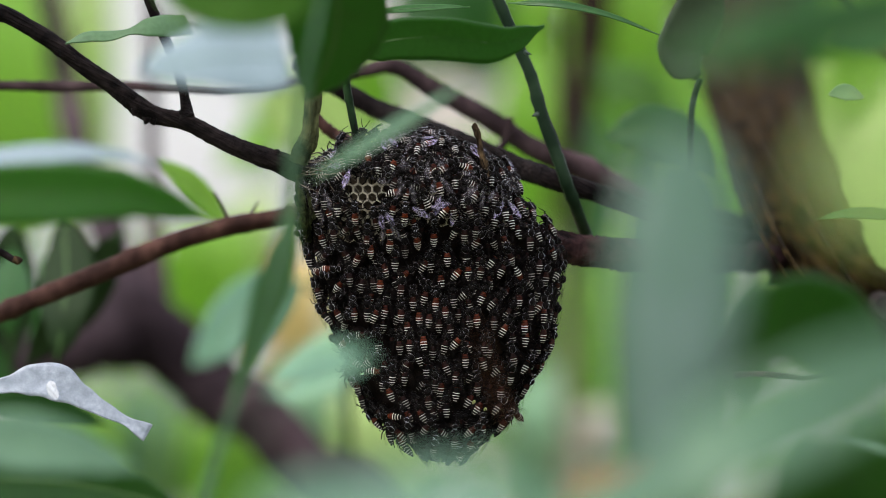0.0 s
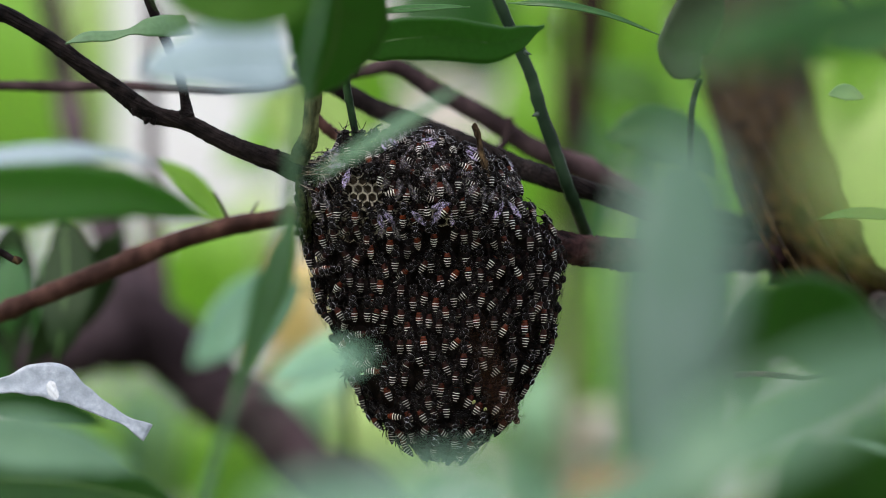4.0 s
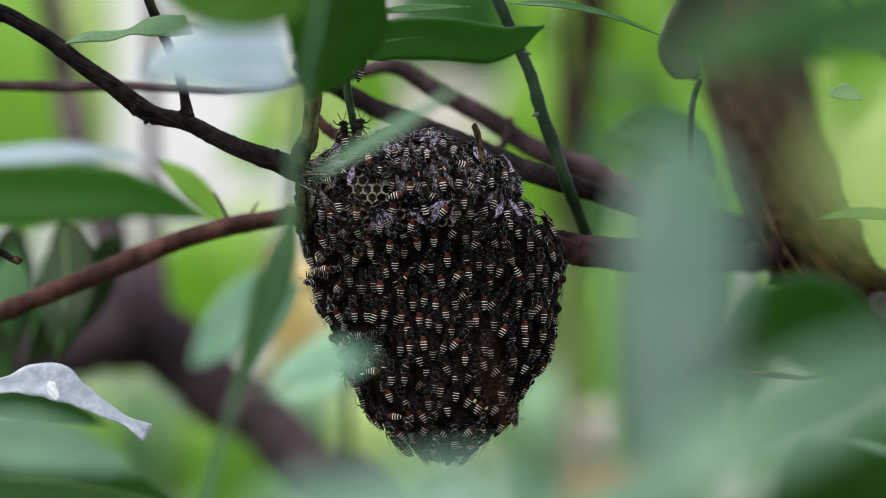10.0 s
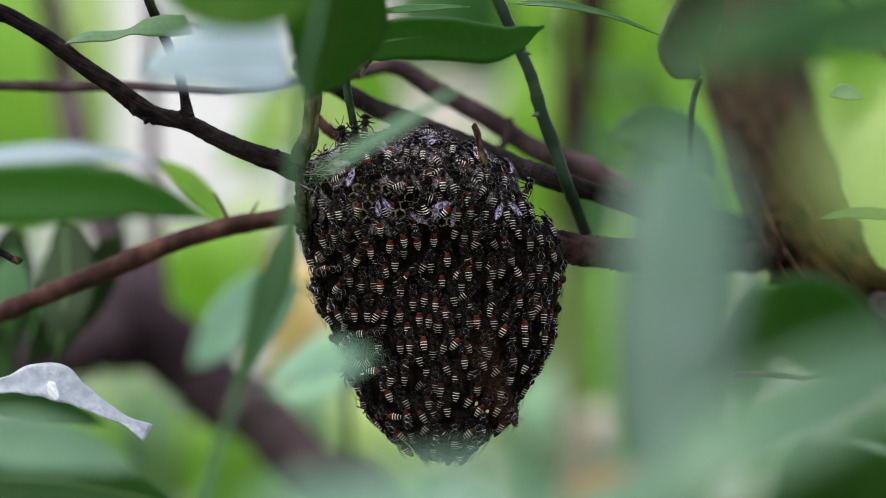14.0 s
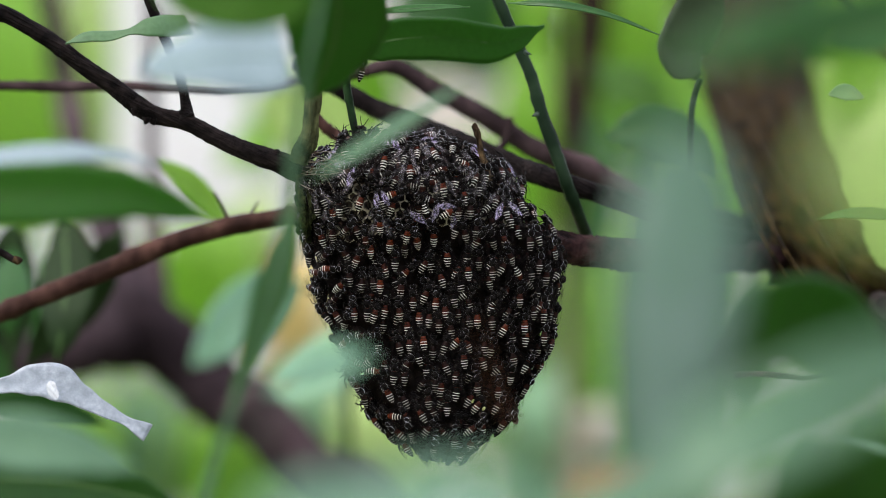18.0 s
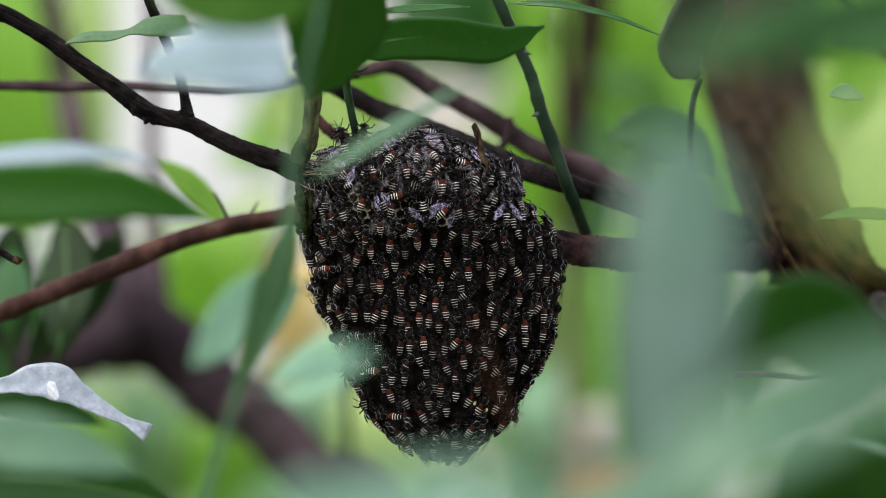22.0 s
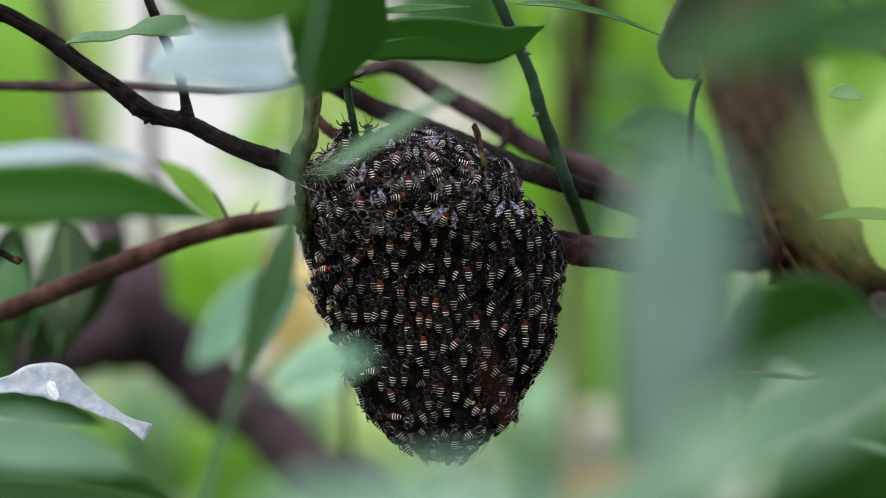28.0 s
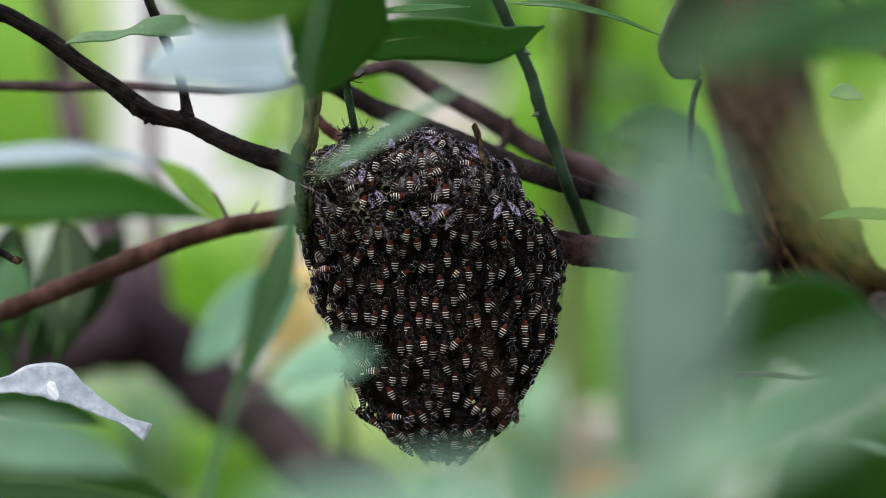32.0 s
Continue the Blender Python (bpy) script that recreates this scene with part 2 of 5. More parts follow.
# ---- ground ----
gb = bmesh.new()
bmesh.ops.create_grid(gb, x_segments=60, y_segments=60, size=60)
for v in gb.verts:
    r = v.co.length
    v.co.z = 0.03 * noise.noise(v.co * 0.7)
    v.co.x *= 1 + r * 0.25
    v.co.y *= 1 + r * 0.25
SOIL, nt_, b_ = material("garden_soil", 0.95)
nt_.links.new(mixed(nt_, noisy(nt_, 0.8, 5), (0.09, 0.065, 0.04), (0.1, 0.16, 0.04)), b_.inputs["Base Color"])
bumped(nt_, b_, noisy(nt_, 14, 6), 0.6, 0.02)
ground = new("ground", mesh_of("ground", gb, SOIL))
tagged(ground, "brown garden soil with patches of low green growth", "ground", kind="structure")


# ---- the tree that carries the comb ----
tree = thing("citrus_tree", (0.46, 0.1, 0.0), "dark-barked thorny citrus tree with glossy green leaves", "tree")
stick(tree, [(168, 1330, 1350, 17), (172, 1280, 760, 24), (170, 1180, 380, 29), (162.6, 1020, 167.3, 31.51), (143.7, 670, 102.2, 24.67), (125.3, 310, 48.6, 18.47), (124.3, 170, 18.3, 16.49), (129.3, 105, -4, 13.85), (148.5, 97.4, -22.8, 11.1), (175.3, 97.4, -53.4, 11.8), (192.5, 97.4, -126.2, 14.4), (200.2, 97.4, -528, 17.2), (202.1, 97.4, -1518.5, 24.9)],
      BARK_TRUNK, "trunk", "ridged brown trunk", 0.05, 0.1, 64, 16, 4, 0.4)
for k, (off, r) in enumerate(((-58, 7), (-34, 9), (40, 8))):
    stick(tree, [(p[0] + off * 0.2, p[1] - 11 + abs(off) * 0.05, p[2], r * 0.11) for p in ((120.9, 470, 79.9), (114.6, 230, 42), (112.3, 95, 19.3), (115.9, 42, 2), (123.8, 32, -11.7))],
          BARK_TRUNK, "bark_ridge", "", 0.3, 0.4, 8, 6, k)
stick(tree, [(143, 159.6, -11.8, 5.2), (144.6, 106.4, -17.5, 5.8), (148.2, 79.8, -19.7, 4.2)], BARK_GREY, "knot", "weathered grey knot")
# the branch on which the comb is built
stick(tree, [(-182.6, 0, 110.7, 3.92), (-150.5, 0, 81.3, 3.03), (-134.4, 0, 72.2, 2.5), (-122, 0, 64.4, 2.59), (-111.3, 0, 56.2, 2.67), (-104.1, 0, 51.4, 2.76), (-97, 0, 45.8, 3.03), (-91.3, 0, 42.4, 2.85), (-81, 0, 39.9, 2.67), (-68.5, 0, 33.7, 2.76), (-59.6, 0, 30, 3.12), (-52.4, 0, 27.6, 3.39), (-46.2, 0, 24.8, 3.39), (-39.9, 0, 21.9, 3.57),
             (-4.3, 0, 10, 5)],
      BARK_DARK, "branch", "rough dark grey-brown branch", 0.07, 0.1, 28, 22, 3, 0.12)
for bud in ([(-96.4, -8, 43.8, 1.42), (-96.9, -8, 42.5, 0.89), (-97.5, -8, 42, 0.35)], [(-93, -8, 41.3, 1.42), (-93.2, -8, 39.9, 0.89), (-93.8, -8, 39.3, 0.35)], [(-91.1, -8, 40.6, 1.42), (-90.7, -8, 39.3, 0.71), (-90.2, -8, 39, 0.35)], [(-121.2, -8, 61.9, 1.24), (-120.5, -8, 60.8, 0.71), (-120, -8, 60.4, 0.35)], [(-80.5, -8, 41.5, 2.3), (-81, -8, 42.7, 1.95), (-81.2, -8, 43.8, 1.6)], [(-52.5, -8, 30, 1.24), (-51.8, -8, 30.8, 0.71), (-51.4, -8, 31.2, 0.35)]):
    stick(tree, bud, BARK_DARK, "bud_scar", "", 0.25, 0.2, 10, 4)
stick(tree, [(-15, 0, 13.4, 4.6), (13.6, 0, 5.5, 4.8), (26, 0, 2.9, 4.8), (42.5, 13.3, -0.2, 4.9), (57.5, 26.6, -1.6, 5.1), (85, 59.8, -3.2, 4.7), (125.5, 119.7, -2.7, 3.9)],
      BARK_UMBER, "branch", "reddish dark branch with flaking bark", 0.14, 0.2, 28, 22, 6, 0.24)
stick(tree, [(-80.6, 0, 41.5, 2.3), (-81.3, 0, 46.5, 1.6), (-83.1, 0, 54.6, 1.5), (-86.8, 0, 64.4, 1.6), (-91.3, 0, 74.7, 1.6), (-95.6, 0, 85.8, 1.6)], BARK_DARK, "twig", "", 0.12, 0.3, 10)
stick(tree, [(-39.6, -18, 60, 2.11), (-39.9, -18, 52.9, 2.2), (-40.5, -18, 45, 2.37), (-41, -18, 39.8, 2.29), (-41.5, -18, 35.7, 2.46), (-42.7, -18, 32.5, 2.9), (-44.1, -18, 29.7, 2.99), (-45.2, -18, 26.6, 2.46)], BARK_GREEN, "side_shoot", "ridged greenish side shoot", 0.06, 0.15, 30, 14, 5, 0.34)
stick(tree, [(-30.9, -20, 66.9, 1.2), (-30.4, -20, 58.1, 1.2), (-30, -20, 51.1, 1.3), (-28.6, -20, 43.2, 1.2), (-27, -20, 34.4, 1.2), (-26.8, -13.3, 26.7, 1.4)], STEM_DARK, "green_twig", "thin dark green twig", 0.08, 0.2, 10)
stick(tree, [(-43.3, 39.9, 45.2, 1.7), (-38.4, 39.9, 39.7, 1.8), (-32.9, 39.9, 36, 2), (-24.4, 26.6, 32.6, 1.8)], BARK_BROWN, "twig", "", 0.15, 0.3, 10)
stick(tree, [(9.1, -20, 38.5, 0.7), (10, -20, 37.8, 1.05), (11.1, -20, 34.2, 0.88), (11.9, -20, 30, 0.97), (13.3, -20, 25.1, 1.32), (13.7, -20, 20.9, 1.41)], TWIG_TAN, "dead_stub", "broken dry twig stub", 0.3, 0.3, 12, 10, 2, 0.3)
stick(tree, [(-150.5, 0, 3.7, 1.1), (-139.8, 0, -0.9, 1.2), (-135.9, 0, -3.2, 1.1), (-133.9, 0, -4.1, 1)], BARK_DARK, "twig", "cut dark twig end", 0.1, 0.2, 8)
stick(tree, [(-135.1, -4, -3, 1.2), (-133.3, -4, -3.9, 1.4), (-132.8, -4, -4.3, 0.9)], TWIG_TAN, "twig_tip", "", 0.2, 0, 8, 3)
stick(tree, [(11, 19.9, 94.3, 1.76), (18.1, 19.9, 78.9, 1.92), (23.2, 19.9, 67.1, 1.84), (28.2, 19.9, 55.4, 1.92), (31.5, 19.9, 43.6, 2.00), (35.5, 19.9, 32.8, 2.00), (40, 19.9, 20.1, 2.00), (44.1, 29.3, 10.2, 1.92), (48.4, 46.5, 0.9, 1.92)],
      STEM_GREEN, "green_stem", "dark green young stem with small thorns", 0.05, 0.2, 14)
for a, b in (((29.9, 13.3, 42.9, 0.9), (28, 0, 41.9, 0.1)), ((26.3, 13.3, 62.7, 0.7), (28, 0, 61.3, 0.1))):
    stick(tree, [a, b], STEM_GREEN, "thorn", "", 0.0, 0.0, 7, 3)
# dry bast fibres in the crotch, between branch and comb
fib = random.Random(31)
for k in range(9):
    z0, dz = fib.uniform(20, 30), fib.uniform(-7, 4)
    stick(tree, [(-44 + fib.uniform(-2, 2), -17, z0, 0.1), (-37, -21 + fib.uniform(-2, 1), z0 + dz * 0.3 + fib.uniform(-2.5, 3), 0.1), (-30 + fib.uniform(-3, 2), -23, z0 + dz + fib.uniform(-2, 2), 0.08), (-25 + fib.uniform(-3, 3), -23, z0 + dz * 1.2 - fib.uniform(0, 4), 0.05)], FIBRE, "fibre", "", 0.1, 0, 5, 4)
for k in range(12):
    x, z = fib.uniform(-46, -40), fib.uniform(17, 27)
    stick(tree, [(x, 0, z * 0.5 + 11, 1.3), (x + fib.uniform(-1, 1), -7, z + fib.uniform(-1, 1), 1.0), (x + fib.uniform(-2, 2), -12, z + fib.uniform(-2, 2), 0.3)], BARK_DARK, "bark_flake", "", 0.4, 0.2, 7, 3, k)
# lichen-grown flap of bark that hangs from the crotch beside the comb
for pts in ([(-44.6, -4, 22.9, 1.6), (-43.6, -12, 17, 1.94), (-42.8, -16, 9.9, 1.67), (-41.9, -12, 2.3, 0.62)], [(-40.9, -4, 22.9, 1.42), (-41.2, -16, 16.9, 1.41), (-40.1, -18, 9.3, 0.62)]):
    stick(tree, pts, BARK_LICHEN, "bark_flap", "dark bark flap grown with green lichen", 0.5, 0.4, 20, 10, 8, 0.6)
# branches behind the comb
stick(tree, [(-49.5, 67.2, 62, 2.6), (-36.3, 67.2, 54.5, 3), (-23.2, 67.2, 47, 3.2), (-8.2, 54.5, 40.7, 3.2), (8.5, 41.8, 33.6, 3.5), (21.3, 41.8, 27.8, 3.7), (35.7, 29.1, 22.4, 3.4), (54, 29.1, 16.6, 3.2), (87.3, 67.2, 5.8, 3.2), (122.7, 156.1, 0.2, 3.3)],
      BARK_DARK, "branch", "", 0.12, 0.12, 14, 7, 7)
stick(tree, [(-43.1, 107.7, 58, 2.15), (-27.7, 107.7, 60.7, 2.32), (-16.2, 107.7, 62.2, 2.84), (-2.7, 107.7, 54.1, 3.18), (14.7, 107.7, 44.9, 3.44), (32, 107.7, 33.9, 3.61), (49.3, 107.7, 27.2, 3.78), (77, 120.2, 13.8, 3.70), (121.8, 195.2, 6.3, 3.53)],
      BARK_MAUVE, "branch", "", 0.1, 0.15, 14, 7, 9)
stick(tree, [(18.4, 102.8, 33.3, 1.5), (21.7, 102.8, 37.6, 1.5), (22.9, 102.8, 44.8, 1.3)], BARK_MAUVE, "dead_stub", "", 0.15, 0.2, 10, 5)
stick(tree, [(-16.3, 119.7, 46.8, 1.4), (-15.5, 119.7, 48.8, 0.8), (-15.4, 119.7, 49.6, 0.4)], BARK_DARK, "bud", "", 0.2, 0, 8, 3)
stick(tree, [(-184.2, 66.5, -34.4, 3), (-154.3, 66.5, -24.2, 3), (-135.5, 66.5, -16.7, 3.2), (-113.1, 66.5, -7.7, 3.4), (-90.6, 66.5, 1.7, 3.2), (-71.9, 66.5, 7.3, 3.2), (-56.9, 66.5, 9.9, 3), (-34.4, 66.5, 12.9, 3.2), (2.9, 39.9, 7.5, 3.7)],
      BARK_BROWN, "branch", "smooth reddish brown branch", 0.1, 0.35, 16, 7, 11)
stick(tree, [(-70.4, 66.5, 7.7, 0.9), (-72.8, 66.5, 13.3, 0.6), (-76, 66.5, 18.9, 0.4)], BARK_GREY, "thorn", "", 0.1, 0, 7, 4)
stick(tree, [(-66.3, 66.5, 8.1, 0.9), (-63.5, 66.5, 11.8, 0.6), (-61, 66.5, 15.9, 0.2)], BARK_GREY, "thorn", "", 0.1, 0, 7, 4)
stick(tree, [(-159.5, 79.8, 54.6, 1.7), (-140.6, 79.8, 54.6, 1.7), (-127.4, 79.8, 54.2, 1.9), (-110.4, 79.8, 54.6, 1.7), (-85.8, 79.8, 53.7, 1.5), (-68.8, 79.8, 53.5, 1.3), (-36.1, 133, 61, 1.6)], BARK_MAUVE, "twig", "", 0.08, 0.3, 10)
stick(tree, [(167.9, 133, 82.6, 1.4), (153, 199.5, 96.6, 1.8), (138.1, 399, 116.1, 3.2)], BARK_BROWN, "twig", "", 0.1, 0.2, 8)
stick(tree, [(139, 159.6, 90.1, 1.2), (149, 159.6, 78.1, 1.6), (161, 159.6, 64.1, 1.6)], BARK_BROWN, "twig", "", 0.1, 0.2, 8)
stick(tree, [(91.6, 0, -39.8, 1.1), (99.1, 0, -39.4, 1), (109.8, 0, -40.3, 0.9), (117, 0, -40.5, 0.7), (152.8, 66.5, -37.3, 1.1), (179, 119.7, -53.3, 1.9)], BARK_MAUVE, "twig", "dry brown twig", 0.15, 0.2, 8)

# leaves of the tree
UP, OUT, RIGHT = (0, 0, 1), (0, -1, 0), (1, 0, 0)
leaf(tree, [(-29.4, -40, 60.4), (-14.5, -46, 63.9), (1, -52, 64.1), (17.4, -48, 62.7), (31.1, -40, 68.3)], 7.1, (0, -0.5, 1), LEAF_DEEP, "broad green leaf seen from below", (0.3, 0.85, 1.0, 1.0, 0.9, 0.62, 0.05), 0.12, 0.05)
leaf(tree, [(-25.3, -20, 72.9), (-14.8, -20, 74.3), (-0.7, -20, 75.2), (8.4, -20, 75.2)], 1.2, (0, 0.3, 1), LEAF_MID, "", OVATE, 0.1, 0.05)
leaf(tree, [(20.5, -13.3, 76.8), (36.2, -20, 76), (52, -20, 72.5), (68.5, -13.3, 66.5)], 1.2, (0, 0.4, 1), LEAF_MID, "narrow green leaf seen edge-on", (0.15, 0.8, 1, 0.9, 0.7, 0.4, 0.05), 0.2, 0.05)
leaf(tree, [(-79.3, -13.3, 70.4), (-90.3, -20, 69.4), (-101.7, -20, 66.6), (-110.5, -20, 66.2), (-117.3, -20, 63.8)], 4.4, (0.1, 0.9, 1), LEAF_PALE, "small twisted pale green leaf", (0.9, 1.0, 0.85, 0.3, 0.55, 0.5, 0.05), 0.12, 0.1, rib=False)
leaf(tree, [(-143.1, -22, -43.7), (-135.7, -22, -42.3), (-127.8, -22, -40.9), (-120.8, -22, -41.2), (-112.9, -22, -45.4), (-105.9, -22, -49.5), (-98.6, -22, -53.3), (-91.5, -22, -57.2)], 6.0, (0.25, 0.3, 1), LEAF_SILVER, "grey leaf with pale gloss in its colour and whitish stains", (0.3, 0.45, 0.85, 1.0, 0.62, 0.42, 0.25, 0.5), 0.12, 0.02, rib=False)
leaf(tree, [(118, 0, 9.4), (127.7, 0, 11.2), (140.1, 0, 10.9), (154.4, 0, 8.7)], 2.1, (0, 0.4, 1), LEAF_MID, "slim light green leaf", OVATE, 0.1, 0.03)
leaf(tree, [(124, 26.6, 49.6), (129.3, 26.6, 50.4), (135.7, 26.6, 48.4)], 2.9, (0, 0.3, 1), LEAF_PALE, "", OVATE, 0.1, 0.05)
leaf(tree, [(66.9, -270, -30.4), (75.5, -260, -22.1), (87.7, -250, -16.9), (100.2, -240, -20.3), (114.4, -230, -31.6)], 12.5, (0.35, -0.35, 1), LEAF_DEEP, "broad shaded green leaf", BROAD, 0.08, 0.03, rib=False)
leaf(tree, [(77.2, -62, 51.5), (71.9, -62, 58), (75, -62, 66.5), (82.6, -62, 81.8)], 8.5, (1, 0.3, 0.3), LEAF_SHADE, "olive green leaf with shade put into its colour", (0.15, 0.75, 1.0, 1.0, 0.95, 0.75, 0.05), 0.02, 0.03, rib=False)
stick(tree, [(78.1, -53.2, 51.5, 0.9), (76.2, -53.2, 46.4, 1), (75.1, -53.2, 38.7, 1), (77.8, -13.3, 19.6, 1.2), (86.2, 79.8, -4, 1.5)], STEM_GREEN, "leaf_stalk", "", 0.05, 0.1, 8)
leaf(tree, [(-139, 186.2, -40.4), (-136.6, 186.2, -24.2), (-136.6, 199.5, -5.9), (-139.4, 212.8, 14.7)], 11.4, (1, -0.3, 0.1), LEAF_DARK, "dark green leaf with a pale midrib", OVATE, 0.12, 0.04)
# leaf added to stand in for the dark of the gap below the grey leaf
leaf(tree, [(-172, 190, -56.9), (-153.7, 190, -57.3), (-137.3, 190, -58.9), (-121, 190, -63.4)], 6.9, (0.1, 0.3, 1), LEAF_FOREST, "", OVATE, 0.12, 0.04)
leaf(tree, [(-160.7, 239.4, -33.5), (-161.8, 239.4, -20.8), (-162.4, 266, 0.2)], 8.4, (1, 0.3, 0.1), LEAF_MID, "", OVATE, 0.12, 0.04)
leaf(tree, [(-100, 150, 31.4), (-91.1, 150, 24.4), (-82.5, 150, 16.1), (-75.6, 150, 8.5)], 5.0, (0.6, 0.4, 1), LEAF_BRIGHT, "slim bright green leaf against the light", OVATE, 0.12, 0.04)
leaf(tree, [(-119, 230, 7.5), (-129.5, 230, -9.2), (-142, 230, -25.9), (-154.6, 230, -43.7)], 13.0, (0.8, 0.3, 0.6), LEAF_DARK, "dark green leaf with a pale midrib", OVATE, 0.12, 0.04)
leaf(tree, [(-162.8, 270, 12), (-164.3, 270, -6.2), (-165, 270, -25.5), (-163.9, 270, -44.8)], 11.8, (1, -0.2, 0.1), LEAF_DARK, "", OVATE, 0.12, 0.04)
leaf(tree, [(108.9, 670, 66), (94.1, 670, 75.3), (80.7, 670, 82), (71.3, 670, 88.8)], 12.9, (0.1, 0.4, 1), LEAF_SPRING, "", OVATE, 0.1, 0.04)
leaf(tree, [(-123, 970, 43.5), (-110.7, 970, 53.3), (-98.4, 970, 61.1), (-86, 970, 65.7)], 9.3, (-0.4, 0.4, 1), LEAF_BRIGHT, "", OVATE, 0.1, 0.04)
# a sparkle of light built as a small pale leaf
leaf(tree, [(65.7, 310, 45.1), (73.9, 310, 49.3), (82.2, 310, 51.7)], 2.2, (0.1, 0.6, 1), LEAF_SKYSHEEN, "small pale leaf added for a sparkle", OVATE, 0.1, 0.04)
leaf(tree, [(58.1, 159.6, 40.1), (73.1, 159.6, 42.1), (87.1, 159.6, 34.1), (95.1, 159.6, 24.2)], 11, (0.1, 0.4, 1), LEAF_MID, "", OVATE, 0.1, 0.04)

STAIN = plain("white_stain", (0.56, 0.58, 0.63), (0.7, 0.72, 0.76), 600, 0.8)
sb = bmesh.new()
bmesh.ops.create_uvsphere(sb, u_segments=14, v_segments=8, radius=0.001)
for v in sb.verts:
    v.co = mm((-119.3, -38.6, -43.1)) + Vector((v.co.x * 1.6 - v.co.z * 0.5, v.co.y * 0.3, v.co.z * 2.4)) * (1 + 0.8 * noise.noise(v.co * 1400))
part("stain", sb, STAIN, tree, "white dried stain on a leaf")

# ---- near shoots with soft glossy leaves ----
tall = thing("leafy_shoot", mm((-70, -230, -1500)), "tall green shoot with long glossy leaves", "plant")
stick(tall, [(-27.6, -280, 79, 0.77), (-30.7, -280, 59.3, 0.84), (-33.8, -280, 45.2, 0.99), (-36.2, -280, 31.1, 1.34), (-37.6, -280, 18.4, 1.69), (-39, -280, 7.2, 1.27), (-42.5, -280, -9.7, 0.7), (-48.1, -280, -28, 0.7), (-54.1, -280, -44.9, 0.99), (-59.1, -280, -61.8, 1.69), (-60.8, -280, -73.1, 1.83), (-62, -280, -110, 2.2), (-63, -275, -300, 3), (-64, -275, -700, 4), (-65, -275, -1100, 4.4), (-65, -275, -1500, 4.8)],
      STEM_MOSS, "stem", "", 0.06, 0.2, 12)
leaf(tall, [(-38.7, -220, 11.8), (-41.9, -230, -2.1), (-45.8, -235, -16), (-50.6, -240, -29.8), (-55.6, -245, -42)], 5.0, (1, -0.3, 0), LEAF_FOREST, "long dark green leaf", LANCE, 0.2, 0.05)
leaf(tall, [(-29.7, -186.2, 78.4), (-29, -166.2, 67.2), (-31.1, -146.3, 55.7), (-38.5, -126.3, 42.6)], 14.6, (1, -0.1, 0.1), LEAF_DEEP, "large dark green leaf", (0.7, 0.95, 1.0, 0.86, 0.55, 0.05), 0.12, 0.02)
leaf(tall, [(-66.9, -340, 60.1), (-54.7, -345, 58.9), (-42.6, -350, 57.7), (-29.6, -345, 57.6)], 7.9, (0, -0.5, 1), LEAF_SPRING, "", BROAD, 0.1, 0.02)
leaf(tall, [(-39, -268, 48.3), (-48.8, -272, 48.7), (-58.4, -278, 47.8), (-68, -282, 45.9), (-75.4, -285, 43.9)], 11.2, (0, 0.6, 0.8), LEAF_SKYSHEEN, "pale leaf with bluish sky sheen put into its colour", (0.8, 1.0, 1.0, 0.9, 0.7, 0.45, 0.08), 0.06, 0.03)
leaf(tall, [(-34.2, -239.4, 18), (-21.1, -239.4, 26.2), (-6.4, -239.4, 35.2), (7.5, -239.4, 44.3)], 2.2, (-0.5, 0.3, 0.8), LEAF_GLOSS, "slender leaf crossing the comb", LANCE, 0.15, 0.03)


side = thing("leafy_shoot", mm((-260, -120, -1500)), "shoot with wide green leaves, sky sheen coloured onto the upper one", "plant")
stick(side, [(-148.3, -106.4, 18.2, 2), (-158.1, -106.4, -26.1, 2.6), (-171.3, -106.4, -157.3, 3.3), (-177.8, -106.4, -1500, 4.3)], STEM_GREEN, "stem", "", 0.06, 0.2, 10)
leaf(side, [(-137.6, -206.2, 13.7), (-118.9, -212.4, 14.2), (-98.9, -218.5, 15), (-79.5, -218.5, 13.6), (-60.8, -212.4, 7.4)], 8.4, (0.05, -0.1, 0.8), LEAF_FRESH, "wide green leaf, shaded underneath", (0.6, 0.95, 1.0, 0.98, 0.8, 0.5, 0.04), 0.12, 0.03)
# separate pale blade for the half of the leaf that reflects the sky
leaf(side, [(-135.4, -200.1, 22.6), (-118.2, -206.2, 23.7), (-100, -206.2, 25.4), (-85.5, -200.1, 24.8), (-75.6, -200.1, 22)], 6.6, (0, 0.9, 0.45), LEAF_SKYSHEEN, "pale upper face of the wide leaf, sky sheen in its colour", (0.7, 1.0, 1.0, 0.85, 0.5, 0.04), 0.1, 0.03)
leaf(side, [(-129.1, -309.9, -46.4), (-110, -309.9, -46.4), (-92.2, -309.9, -48.4), (-73, -309.9, -53.2)], 7.9, (0.1, 0.3, 0.8), LEAF_GLOSS, "", OVATE, 0.15, 0.03)
leaf(side, [(-151.5, -133, -67.2), (-125.8, -133, -65.6), (-101.7, -133, -67.2), (-72.9, -133, -73.7)], 11.2, (0.1, 0.0, 0.8), LEAF_DEEP, "", OVATE, 0.15, 0.03)

